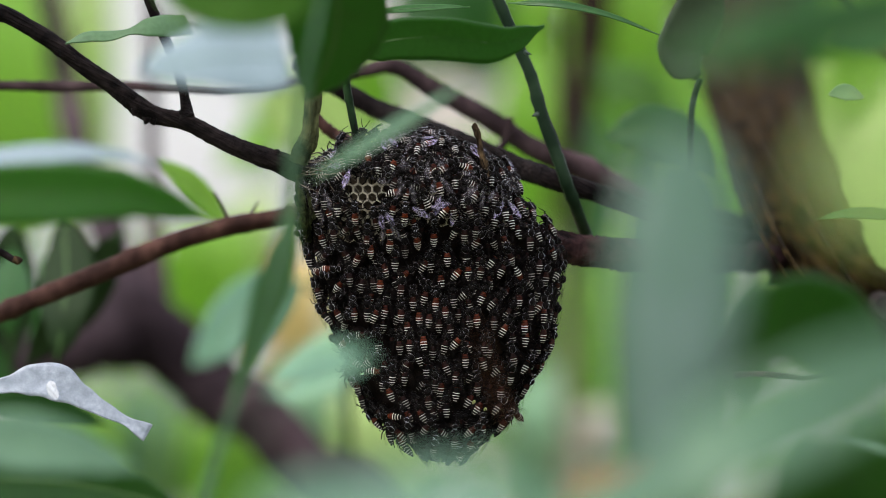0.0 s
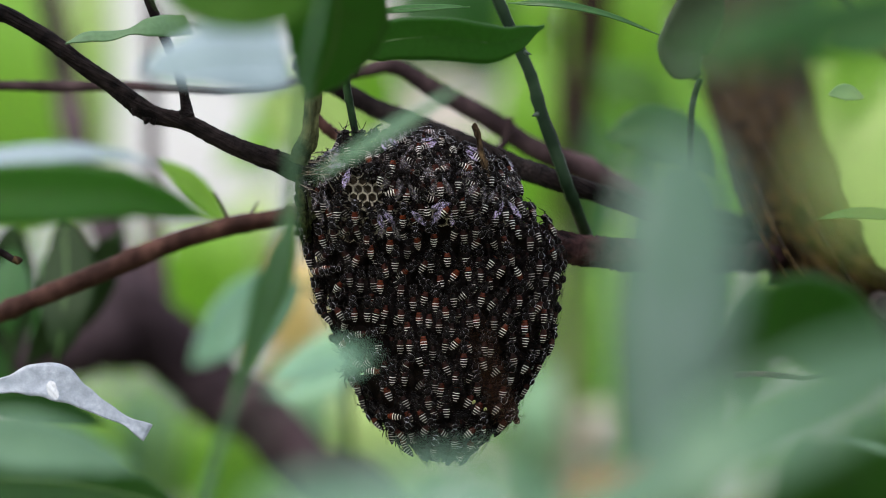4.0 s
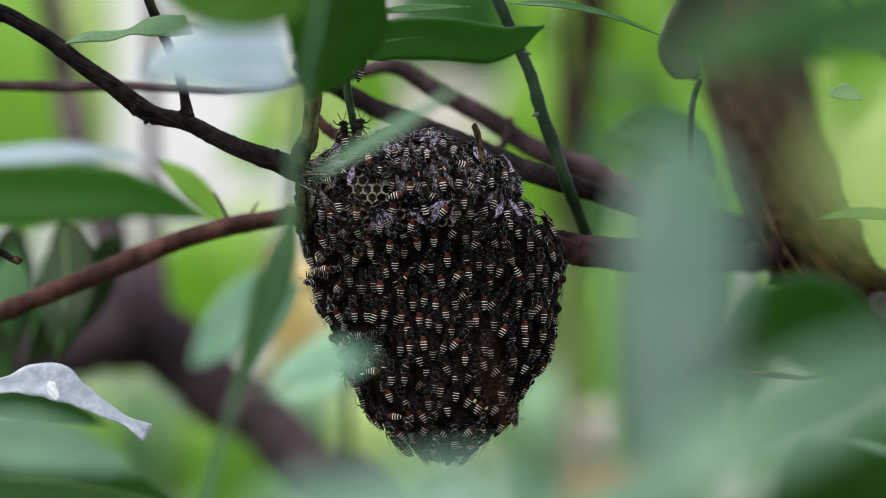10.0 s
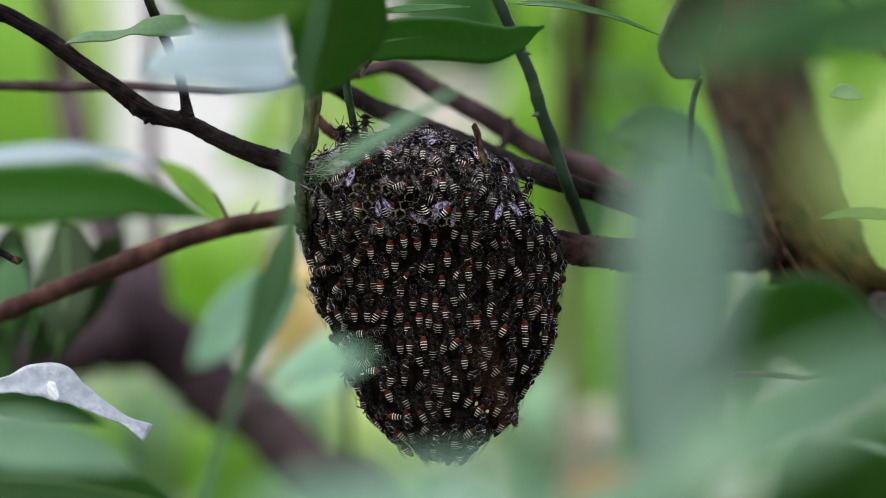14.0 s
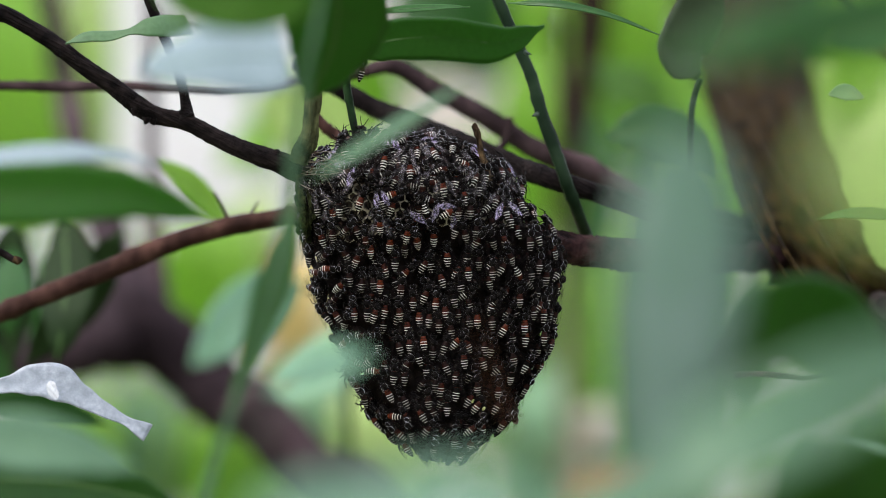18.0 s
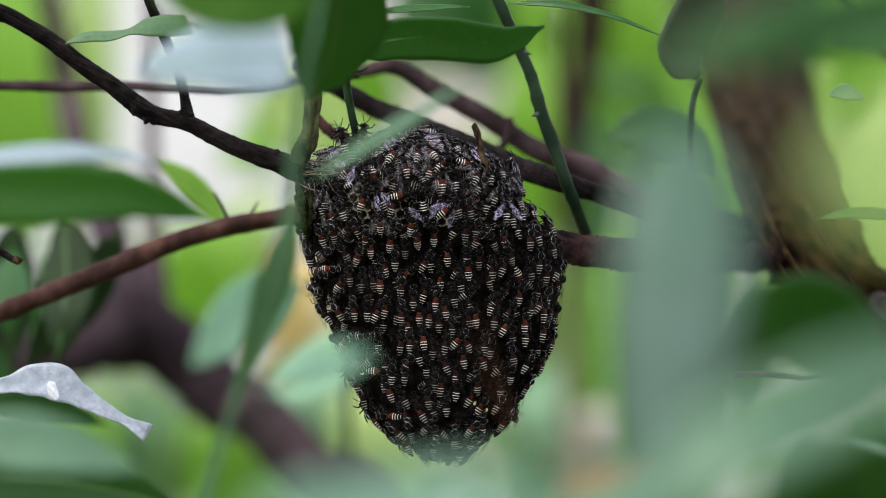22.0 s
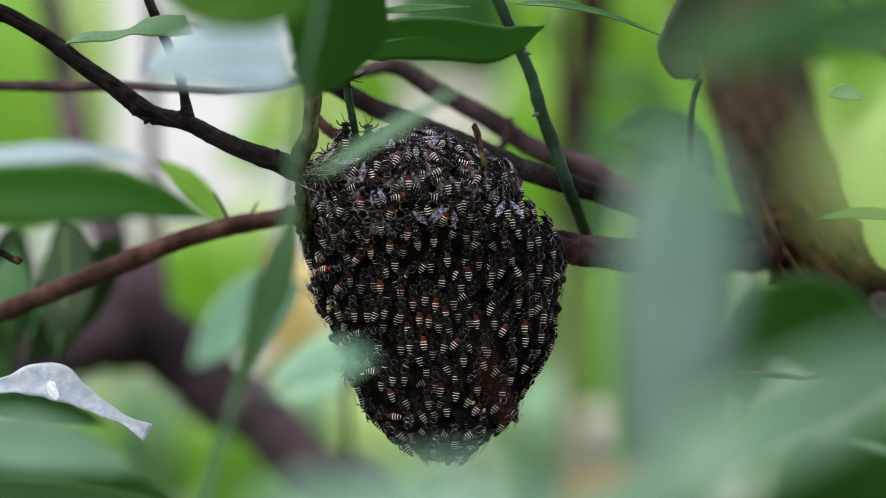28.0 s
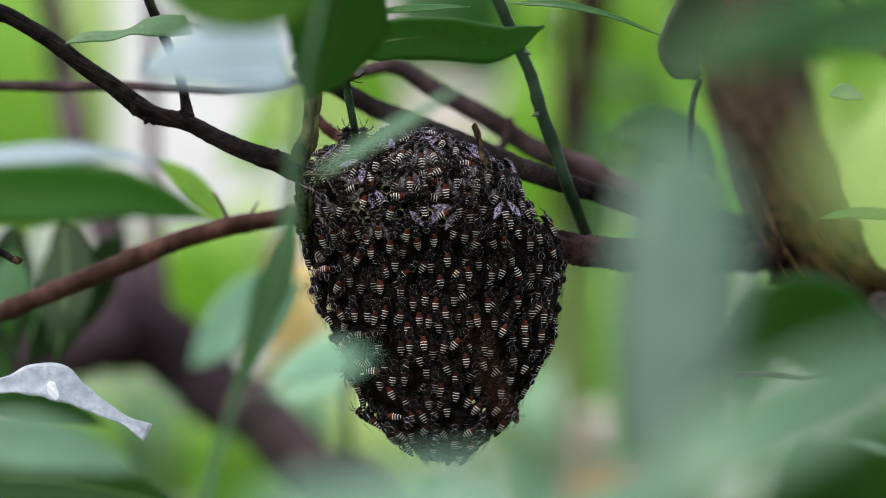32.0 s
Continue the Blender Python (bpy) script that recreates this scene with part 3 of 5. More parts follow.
near = thing("leafy_shoot", mm((60, -380, -1500)), "near shoot with large bluish-green leaves out of focus", "plant")
stick(near, [(39.7, -617.4, -42, 0.9), (35.9, -617.4, -58.1, 1.1), (31.1, -617.4, -101.1, 1.5), (28.3, -617.4, -435.5, 1.9), (28.3, -617.4, -1500.1, 2.5)], STEM_GREEN, "stem", "", 0.06, 0.2, 10)
leaf(near, [(39.9, -615.2, -44), (38.9, -611.7, -30.7), (39.9, -607.1, -15.4), (41.5, -600.3, 1.1), (42.6, -592.2, 15), (42.2, -586.5, 22.5)], 11.0, (1, 0.2, 0), LEAF_HIGHLIT, "upright bluish-green leaf", (0.35, 0.75, 0.85, 0.98, 1.0, 0.85, 0.1), 0.1, 0.02)
leaf(near, [(15.2, -603.6, -51.3), (29.5, -610.5, -44.1), (43.6, -617.4, -36), (58.8, -617.4, -28.4), (74.8, -610.5, -20.9), (89.2, -603.6, -17.2)], 8.3, (0.3, 0.25, 0.8), LEAF_GLOSS, "", (0.4, 0.85, 1.0, 1.0, 0.95, 0.8, 0.3), 0.1, 0.02)
leaf(near, [(-31.6, -644, -44.2), (-17.8, -644, -43.5), (-4, -644, -42.9), (7, -644, -42.2), (15.7, -644, -42.5)], 9.6, (0.1, 0.8, 0.65), LEAF_GREYGREEN, "", (0.3, 0.75, 0.85, 1.0, 0.95, 0.3), 0.1, 0.02)
leaf(near, [(-39, -403.9, -30.9), (-30.3, -403.9, -27.1), (-22.8, -403.9, -24.8), (-15.2, -403.9, -23.4)], 4.9, (0.2, 0.25, 0.9), LEAF_GREYGREEN, "", OVATE, 0.1, 0.02)
stick(near, [(-32.2, -538.5, -26.4, 0.5), (-35.3, -564.8, -47.1, 0.6), (-18.2, -591.1, -104.9, 0.8), (28.3, -617.4, -435.5, 1.1)], STEM_GREEN, "side_stem", "", 0.06, 0.1, 8)
leaf(near, [(25.7, -400, -53.2), (31.9, -400, -50.7), (38.2, -400, -48.8), (44.4, -400, -46)], 2.6, (-0.2, 0.4, 0.9), LEAF_RUST, "withered rust-brown leaf", OVATE, 0.2, 0.1)
# added stalk, blurred by the lens into a brown haze before the comb
stick(near, [(25.9, -400, -53.1, 0.31), (21.1, -380, -45.7, 0.25), (14.3, -350, -37.3, 0.24), (10.8, -345, -26.9, 0.24), (8.2, -345, -16.8, 0.16)], TWIG_HAZE, "haze_stalk", "thin brown stalk added to give a brown haze", 0.1, 0.1, 8)

high = thing("leafy_shoot", mm((330, -280, -1500)), "overhanging shoot with shaded green leaves", "plant")
stick(high, [(109.1, -379.1, 58.8, 1.1), (124.4, -379.1, 46, 1.5), (135.9, -379.1, -7.5, 2), (142.3, -379.1, -262.5, 2.5), (142.3, -379.1, -1500, 3.3)], STEM_GREEN, "stem", "", 0.06, 0.2, 10)
leaf(high, [(94.5, -543.5, 49.6), (79, -550.2, 44), (63.8, -556.9, 40.5), (51.4, -556.9, 37.4), (40.3, -550.2, 33.5)], 6.2, (0.2, 0.05, 0.9), LEAF_MID, "", (0.4, 0.8, 0.95, 1.0, 0.9, 0.55, 0.1), 0.1, 0.02)
leaf(high, [(71.8, -770, 17.3), (63.3, -785, 12.1), (55.7, -795, 10.1), (47, -800, 7.9)], 8.5, (0.3, 0.3, 0.9), LEAF_LIME, "pale yellow-green leaf near the lens", BROAD, 0.1, 0.02)
stick(high, [(66.5, -800, 17.1, 0.43), (91.6, -630, 20.7, 0.75), (129.5, -379, 18, 1.27)], STEM_GREEN, "leaf_stalk", "", 0.05, 0.1, 8)
leaf(high, [(119, -292.6, 55.8), (107.9, -292.6, 53), (94, -292.6, 48.8)], 5.6, (0.1, 0.4, 0.9), LEAF_MID, "", OVATE, 0.1, 0.02)
leaf(high, [(137.4, -133, -60.8), (121.3, -133, -56), (110.1, -133, -53.6)], 1.4, (0.2, 0.4, 0.9), LEAF_GLOSS, "", OVATE, 0.2, 0.02)

# ---- old stems behind ----
old = thing("old_shrub", mm((60, 560, -1500)), "old shrub with thick purplish-brown stems", "shrub")
stick(old, [(-149.7, 598.5, 28.7, 5.2), (-149.9, 585.2, 0.3, 8.5), (-137.4, 540, -27.3, 14.54), (-120.1, 540, -44.4, 16.05), (-101.3, 540, -61.9, 14.29), (-85, 540, -74.5, 13.54)], BARK_PURPLE, "trunk", "", 0.12, 0.4, 18, 8, 21)
stick(old, [(-89.9, 532, -63.2, 12.73), (-75.4, 532, -80.1, 13.48), (-56.9, 532, -100.1, 13.48), (-23.5, 532, -130.8, 13.48), (29, 532, -339.2, 17.5), (36.4, 532, -1500, 22.5)], BARK_PURPLE_LIT, "lower_trunk", "pinkish-brown lower trunk, lit tone put into its colour", 0.1, 0.3, 18, 8, 25)
stick(old, [(-190.7, 532, -53.4, 9.99), (-160.8, 532, -42.7, 13.48), (-135.8, 532, -38.7, 14.98)], BARK_PURPLE, "branch", "", 0.12, 0.4, 14, 7, 22)
stick(old, [(-134.2, 598.5, 129.5, 2.6), (-132.9, 598.5, 83, 3.1), (-133.4, 598.5, 36.5, 3.6), (-129.8, 571.9, -4.8, 5.1), (-130.1, 558.6, -30.1, 9.1)], BARK_PURPLE_LIT, "branch", "", 0.1, 0.3, 12, 7, 23)
stick(old, [(-202.3, 798, 142.9, 6.3), (-195.1, 798, 108.7, 6.8), (-189.4, 798, 77.3, 7.4), (-175.2, 731.5, 33.4, 6.6), (-152, 611.8, -7.5, 6.8)], BARK_PURPLE_LIT, "branch", "", 0.1, 0.3, 12, 7, 24)
leaf(old, [(-17.7, 731.5, -43.9), (-45.3, 731.5, -49.5), (-70.7, 744.8, -60.9), (-88.5, 771.4, -75.8)], 18.2, (0.5, 0.3, 0.8), LEAF_MINT, "", OVATE, 0.1, 0.03)
leaf(old, [(-84, 665, 85.9), (-65.3, 665, 67.1), (-49.2, 665, 48.4), (-33.2, 665, 29.7)], 20.1, (0.6, -0.2, 0.8), LEAF_LIME, "sunlit yellow-green leaf", BROAD, 0.1, 0.03)
leaf(old, [(-58.9, 399, -13.7), (-76.3, 425.6, -23.3), (-93.4, 438.9, -36.5), (-107.3, 452.2, -49.9)], 14.1, (0.7, -0.5, -0.7), LEAF_GREYGREEN, "", OVATE, 0.1, 0.04)
stick(old, [(-58.9, 399, -13.7, 0.9), (-42.6, 399, -27.6, 1.6), (-40.4, 505.4, -93.3, 2.2)], STEM_GREEN, "leaf_stalk", "", 0.05, 0.1, 8)
stick(old, [(-84, 665, 85.9, 1.1), (-101.3, 638.4, 100.5, 1.6), (-134.2, 598.5, 108.8, 2.1)], STEM_GREEN, "leaf_stalk", "", 0.05, 0.1, 8)

# ---- plants further back ----
def backdrop_plant(base_x, y, label, mats, blades, stems=()):
    """A broad-leaved plant: long arching blades on stalks that rise from one foot."""
    foot = Vector((base_x * 0.001, y * 0.001, 0))
    ob = thing("broad_leaved_plant", foot, label, "plant", "garden plants behind")
    for k, (p0, p1, half, m) in enumerate(blades):
        a, b = Vector(p0), Vector(p1)
        mid = (a + b) * 0.5 + Vector((0, -30, 20))
        leaf(ob, [tuple(a), tuple(mid), tuple(b)], half, (b - a).cross(Vector((0, 1, 0.2))), mats[m], "", BROAD, 0.1, 0.03, 0.6, True)
        stick(ob, [(foot.x * 1000, y, -1500, 8), ((foot.x * 1000 + a.x) / 2, (y + a.y) / 2, (a.z - 1500) / 2, 4.5), (*a, 1.8)], STEM_LIGHTENED, "stalk", "", 0.05, 0.1, 8, 5, k)
    for k, s in enumerate(stems):
        stick(ob, s, (BARK_UMBER, BARK_MAUVE, BARK_PALE)[k], "stem", "", 0.1, 0.2, 10, 6, k)
    return ob


MATS = [LEAF_BRIGHT, LEAF_LIME, LEAF_MID, LEAF_PALE, LEAF_OCHRE, LEAF_DEEP, LEAF_MINT, LEAF_CREAM]
backdrop_plant(-700, 1600, "broad-leaved garden plant glowing yellow-green against the light", MATS, [
    ((-291.8, 1596, 8.2), (-295.8, 1596, 220.1), 35.3, 0), ((-254.3, 1662.5, 8.4), (-248.3, 1662.5, 225.1), 22, 1), ((-124.2, 1596, 46), (-116, 1596, 118), 13, 0),
    ((-147, 1197, -67.4), (-130.1, 1197, 20.7), 28.8, 0), ((-122.7, 1330, -42.4), (-112, 1330, 36), 16.9, 1), ((-271.1, 1463, -119.4), (-308.5, 1463, 4.1), 37.4, 2)])
backdrop_plant(-350, 1900, "low green plant with one yellowed leaf", MATS, [
    ((-108.3, 1729, -114.4), (-102.1, 1729, 4.5), 22.6, 4), ((-200, 1330, -178), (-180, 1330, -90), 30, 3), ((-136.3, 1463, -186.8), (-143.8, 1463, -104.5), 37.4, 0),
    ((-65.6, 1330, -163.7), (-79.9, 1330, -71), 33.9, 6), ((-62, 1700, -205), (-56, 1700, -62), 36, 6), ((-218.2, 1197, -175.8), (-211.4, 1197, -84.4), 23.7, 0), ((-29.2, 1263.5, -180.5), (-50.1, 1263.5, -76.1), 27.8, 1)])
backdrop_plant(200, 2000, "broad-leaved plant in bright shade", MATS, [
    ((58, 1596, 4.3), (63, 1596, 141.6), 24, 0), ((72.2, 1729, -7.8), (82.4, 1729, 127.5), 24.6, 1), ((-48.6, 1596, 71), (-72.2, 1596, 137.7), 27.5, 0),
    ((131.8, 1596, 71), (135.7, 1596, 220.1), 29.4, 0), ((28.2, 1862, 120.2), (19.7, 1862, 240.1), 25.7, 2), ((88.6, 1729, -139), (89.4, 1729, 8.6), 16.4, 0), ((144.9, 2261, -172.8), (145.9, 2261, 19.7), 19.3, 1), ((156.5, 1995, -102.1), (155.1, 1995, 40.6), 21.4, 0),
    # the cream blade is made up to fill a pale patch here
    ((64, 1596, -203.6), (70, 1596, -78.1), 24, 6), ((102, 1500, -168), (111, 1500, -106), 18, 7), ((90, 1700, -95), (101, 1700, -10), 13, 0), ((136, 1850, -190), (138, 1850, 20), 24, 0), ((162, 1580, -200), (160, 1580, 50), 26, 2), ((195.1, 1862, -50.9), (204.5, 1862, 205.8), 25.7, 0), ((188.2, 2128, -18.1), (183.6, 2128, 176.6), 27.8, 2),
    ((78.5, 1995, 89.6), (74, 1995, 259), 24.5, 0), ((123, 1995, -53), (125.7, 1995, 129.7), 20.1, 2), ((118.4, 2261, 10.1), (113.6, 2261, 116), 19.3, 0), ((-20.4, 2128, 139.5), (-11.1, 2128, 269.3), 27.8, 3)],
    [[(74, 1200, 10, 6.5), (73.2, 1197, 47.8, 7.5), (86.7, 1197, 115.5, 11.5), (90.1, 1197, 183.3, 13.6)], [(60.9, 931, 127.6, 3), (62.4, 931, 88.2, 2.7), (64, 931, 48.8, 2.7)], [(150, 1700, -1500, 12), (90, 1400, -400, 7), (80.6, 1330, -199.3, 5), (77, 1290, -71, 5.3), (74, 1205, 15, 6)]])
backdrop_plant(900, 2200, "light green plant in open light", MATS, [
    ((264.9, 1729, -73.4), (269, 1729, 143.9), 36.9, 1), ((332.1, 1862, -85.2), (323.5, 1862, 137.4), 41, 1), ((280.9, 1596, 71), (304.4, 1596, 204.4), 27.5, 0), ((299.5, 2128, 65.4), (304.1, 2128, 260.1), 32.5, 2), ((277.3, 2261, -57.3), (282.1, 2261, 241.2), 28.9, 2),
    ((219.7, 1330, -185.1), (248.2, 1330, -113.8), 28.5, 5), ((276.7, 1330, -185.1), (269.6, 1330, -92.4), 32.1, 5), ((210.3, 1596, -125.1), (214.2, 1596, -23.1), 23.5, 2), ((335.8, 1596, -125.1), (335.8, 1596, -15.3), 35.3, 0)])


def hedge(x, y, w, h, label, mat, count, seed, size=70):
    """A loose shrub: stems and many single leaves, joined by kind."""
    rnd = random.Random(seed)
    ob = thing("hedge_shrub", (x, y, 0), label, "shrub", "hedge behind")
    for k in range(5):
        a = x + rnd.uniform(-0.3, 0.3) * w
        pts = [(a * 0.3 + x * 0.7, y, 0, 0.03), (a, y + rnd.uniform(-0.1, 0.1), h * 0.5, 0.022), (a + rnd.uniform(-0.2, 0.2), y, h * 0.92, 0.008)]
        part("stem", tube(bmesh.new(), pts, 6, 8, 0.1, 0.2, k), BARK_GREY, ob)
    verts, faces = [], []
    for k in range(count):
        c = Vector((x + rnd.gauss(0, 0.27) * w, y + rnd.uniform(-0.35, 0.35), h * (0.05 + 0.95 * rnd.random() ** 0.8)))
        c.z += 0.12 * noise.noise(c * 2)
        t = Vector((rnd.uniform(-1, 1), rnd.uniform(-1, 0.4), rnd.uniform(-0.6, 0.9))).normalized()
        u = t.cross(Vector((rnd.uniform(-1, 1), rnd.uniform(-1, 1), 1))).normalized()
        nn = t.cross(u)
        L = size * 0.001 * rnd.uniform(0.7, 1.3)
        b = len(verts)
        for s, q in ((0, 0), (0.3, 0.22), (0.65, 0.2), (1, 0), (0.65, -0.2), (0.3, -0.22)):
            verts.append(c + t * (s * L) + u * (q * L) + nn * (abs(q) * 0.3 * L - 0.1 * s * s * L))
        faces += [(b, b + 1, b + 5), (b + 1, b + 2, b + 4, b + 5), (b + 2, b + 3, b + 4)]
    me = bpy.data.meshes.new("crown")
    me.from_pydata(verts, [], faces)
    me.materials.append(mat)
    tagged(part("crown", me, mat, ob), kind="stuff")
    return ob


HEDGE_MAT = leafy("hedge_leaf", (0.07, 0.17, 0.02), (0.12, 0.24, 0.03), (0.3, 0.6, 0.05), 0.45, 0.45, 0.0, 6)
for k, (x, h) in enumerate(((-2.4, 2.6), (-1.5, 1.5), (-0.85, 1.42), (-0.1, 1.5), (0.42, 1.75), (0.95, 2.0), (1.7, 2.4), (2.7, 2.6))):
    hedge(x, 4.2 + 0.3 * (k % 2), 1.3, h, "loose green garden hedge shrub in sunlight", HEDGE_MAT, 1500, k)


# pale wall added before the sky to tone down its bright gaps
SKY_SCREEN = plain("sky_screen_surface", (0.59, 0.59, 0.58), (0.69, 0.69, 0.68), 5, 0.9, 0.002)
wb = bmesh.new()
bmesh.ops.create_cube(wb, size=1.0, matrix=Matrix.Translation((0, 7.1, 1.28)) @ Matrix.Diagonal((9.0, 0.2, 2.6, 1)))
bmesh.ops.bevel(wb, geom=wb.edges[:], offset=0.02, segments=2, affect="EDGES")
tagged(new("sky_gap_wall", mesh_of("sky_gap_wall", wb, SKY_SCREEN)), "pale wall added to stand in for sky behind the hedge", "wall", kind="structure")

# pillar added for a pinkish patch, sized to fit the camera's view
PLASTER = plain("pale_pink_plaster", (0.7, 0.59, 0.53), (0.79, 0.69, 0.63), 9, 0.9, 0.002)
pb = bmesh.new()
for (x0, x1, y0, y1, z0, z1) in ((-0.17, 0.09, 6.0, 6.5, -0.02, 1.84),):
    bmesh.ops.create_cube(pb, size=1.0, matrix=Matrix.Translation(((x0 + x1) / 2, (y0 + y1) / 2, (z0 + z1) / 2)) @ Matrix.Diagonal((x1 - x0, y1 - y0, z1 - z0, 1)))
bmesh.ops.bevel(pb, geom=pb.edges[:], offset=0.015, segments=2, affect="EDGES")
pillar = thing("pink_patch_pillar", (-0.04, 6.25, 0), "pale pink pillar added to fill a pinkish patch behind the plants", "pillar")
part("shaft", pb, PLASTER, pillar)
cp = bmesh.new()
bmesh.ops.create_cube(cp, size=1.0, matrix=Matrix.Translation((-0.04, 6.25, 1.87)) @ Matrix.Diagonal((0.34, 0.6, 0.06, 1)))
bmesh.ops.bevel(cp, geom=cp.edges[:], offset=0.01, segments=2, affect="EDGES")
part("cap", cp, PLASTER, pillar)


# ---- the comb: a wax core lofted from level sections, hung on the branch ----
# height, left edge, right edge, half thickness (millimetres about the comb's middle)
SECTIONS = [
            (34.4, -16.8, -1.6, 5),
            (32.5, -24.8, 5.0, 13),
            (29.8, -32.3, 10.3, 19),
            (26.3, -38.7, 15.7, 22),
            (19.8, -43.5, 21.2, 23),
            (11.8, -43.9, 23.4, 22),
            (7.3, -43.5, 28.7, 20),
            (2.0, -42.6, 35.8, 18),
            (-3.4, -42.1, 36.7, 16),
            (-10.5, -39.9, 35.7, 15),
            (-21.2, -37.1, 34.2, 14),
            (-31.9, -31.4, 32.1, 13),
            (-40.8, -27.1, 27.1, 12),
            (-48.0, -23.5, 22.1, 11),
            (-55.1, -16.4, 19.4, 10),
            (-61.3, -9.3, 9.6, 8),
            (-65.8, -5.7, 5.5, 4)]


def section(z):
    rows = SECTIONS
    if z >= rows[0][0]:
        return rows[0][1:]
    for a, b in zip(rows, rows[1:]):
        if z >= b[0]:
            e = (a[0] - z) / (a[0] - b[0])
            return tuple(a[i] * (1 - e) + b[i] * e for i in (1, 2, 3))
    return rows[-1][1:]


def skin(x, z):
    """Depth of the front face of the comb at (x, z)."""
    l, r, t = section(z)
    q = min(abs((x - (l + r) / 2) / max((r - l) / 2, 0.1)), 1.0)
    return -t * (1 - q ** 2.6) ** (1 / 2.6)


def skin_normal(x, z, e=1.5):
    gx = (skin(x + e, z) - skin(x - e, z)) / (2 * e)
    gz = (skin(x, z + e) - skin(x, z - e)) / (2 * e)
    gx, gz = max(-2.2, min(2.2, gx)), max(-1.6, min(1.6, gz))
    return Vector((gx, -1, gz)).normalized()


# near-black wax: the shade between the bees is put into its colour
WAX = plain("shade_black_wax", (0.002, 0.0013, 0.001), (0.008, 0.005, 0.003), 400, 0.8, 0.0004, 0.0, 0.03)
WAX_PALE = plain("pale_wax", (0.22, 0.19, 0.135), (0.46, 0.41, 0.31), 500, 0.5, 0.0003, 0.25, 0.2)

comb = thing("honeycomb", mm((0, 0, 33)), "single hanging comb of a dwarf honey bee colony", "honeycomb")
cb = bmesh.new()
rings = []
levels = [SECTIONS[0][0] - (SECTIONS[0][0] - SECTIONS[-1][0]) * k / 70 for k in range(71)]
for z in levels:
    l, r, t = section(z)
    l, r, t = l + 2.6, r - 2.6, max(t - 0.6, 0.8)
    ring = []
    for k in range(56):
        w = 2 * math.pi * k / 56
        c, s = math.cos(w), math.sin(w)
        m = (abs(c) ** 2.6 + abs(s) ** 2.6) ** (-1 / 2.6)
        p = mm(((l + r) / 2 + (r - l) / 2 * c * m, t * s * m, z))
        ring.append(cb.verts.new(p + Vector((1, 0, 1)) * 0.0012 * noise.noise(p * 180)))
    rings.append(ring)
for a, b in zip(rings, rings[1:]):
    for k in range(56):
        cb.faces.new((a[k], a[(k + 1) % 56], b[(k + 1) % 56], b[k])).smooth = True
cb.faces.new(rings[0])
cb.faces.new(rings[-1][::-1])
part("wax_core", cb, WAX, comb, "wax core, near-black in place of shade between bees")

# open hexagonal cells on the shoulder of the comb
hb = bmesh.new()
RO, RI, DEEP = 1.69, 1.4, 1.8
loops = []
for rr, zz in ((RO, 0), (RO, DEEP), (RI, DEEP), (RI, 0.2)):
    loops.append([hb.verts.new((rr * 0.001 * math.sin(k * math.pi / 3), rr * 0.001 * math.cos(k * math.pi / 3), zz * 0.001)) for k in range(6)])
for i, (a, b) in enumerate(zip(loops, loops[1:])):
    for k in range(6):
        hb.faces.new((a[k], a[(k + 1) % 6], b[(k + 1) % 6], b[k])).material_index = 1 if i == 2 else 0
hb.faces.new(loops[-1][::-1]).material_index = 1
# darker wax inside the cells: shade of the recess put into colour
WAX_RECESS = plain("recess_shade_wax", (0.02, 0.013, 0.007), (0.06, 0.04, 0.02), 500, 0.6, 0.0003, 0.4, 0.15)
CELL = mesh_of("cell", hb, [WAX_PALE, WAX_RECESS])


def on_skin(x, z, angle=0.0, lift=0.0, pitch=0.0, roll=0.0):
    """A pose on the comb's front: z out of the skin, y turned clockwise from upright by angle (degrees)."""
    z = z if z < 24 else 24 + (z - 24) * 0.78
    n = skin_normal(x, z)
    up = Vector((0, 0, 1))
    fwd = (up - n * up.dot(n)).normalized()
    rgt = fwd.cross(n)
    a = radians(angle)
    y = fwd * math.cos(a) + rgt * math.sin(a)
    xx = y.cross(n)
    m = Matrix((xx, y, n)).transposed().to_4x4()
    m.translation = mm((x, skin(x, z), z)) + n * lift * 0.001
    return m @ pose(0, 0, 0, pitch, roll, 0)


pitch_x, pitch_z = 2.86, 2.48
for row in range(14):
    for col in range(26):
        x = -39 + col * pitch_x + (row % 2) * pitch_x / 2
        z = 31 - row * pitch_z
        l, r, t = section(z)
        if l + 6 < x < r - 6 and (z > 8 or (x < -18 and z > 2)):
            ob = part("cell", CELL, None, comb)
            ob.matrix_parent_inverse = base_of(comb).inverted()
            ob.matrix_basis = on_skin(x, z, 0, -0.9)

# ---- bees ----


SHELL = plain("black_shell", (0.0016, 0.0014, 0.0014), (0.0045, 0.0036, 0.0032), 900, 0.25, 0.0001, 0.3, 0.025)
BAND = plain("white_hair_band", (0.33, 0.31, 0.27), (0.64, 0.61, 0.55), 1500, 0.8, 0.0001, 0.42, 0.2)
FUZZ = plain("grey_fuzz", (0.006, 0.005, 0.005), (0.09, 0.085, 0.085), 1500, 0.9, 0.0001, 0.4, 0.2)
EYE_DARK = plain("insect_eye", (0.012, 0.008, 0.008), (0.03, 0.02, 0.016), 900, 0.18, 0.0001)
RUST, nt_, b_ = material("rust_red_shell", 0.24)
b_.inputs["Specular IOR Level"].default_value = 0.08
ramp = nt_.nodes.new("ShaderNodeValToRGB")
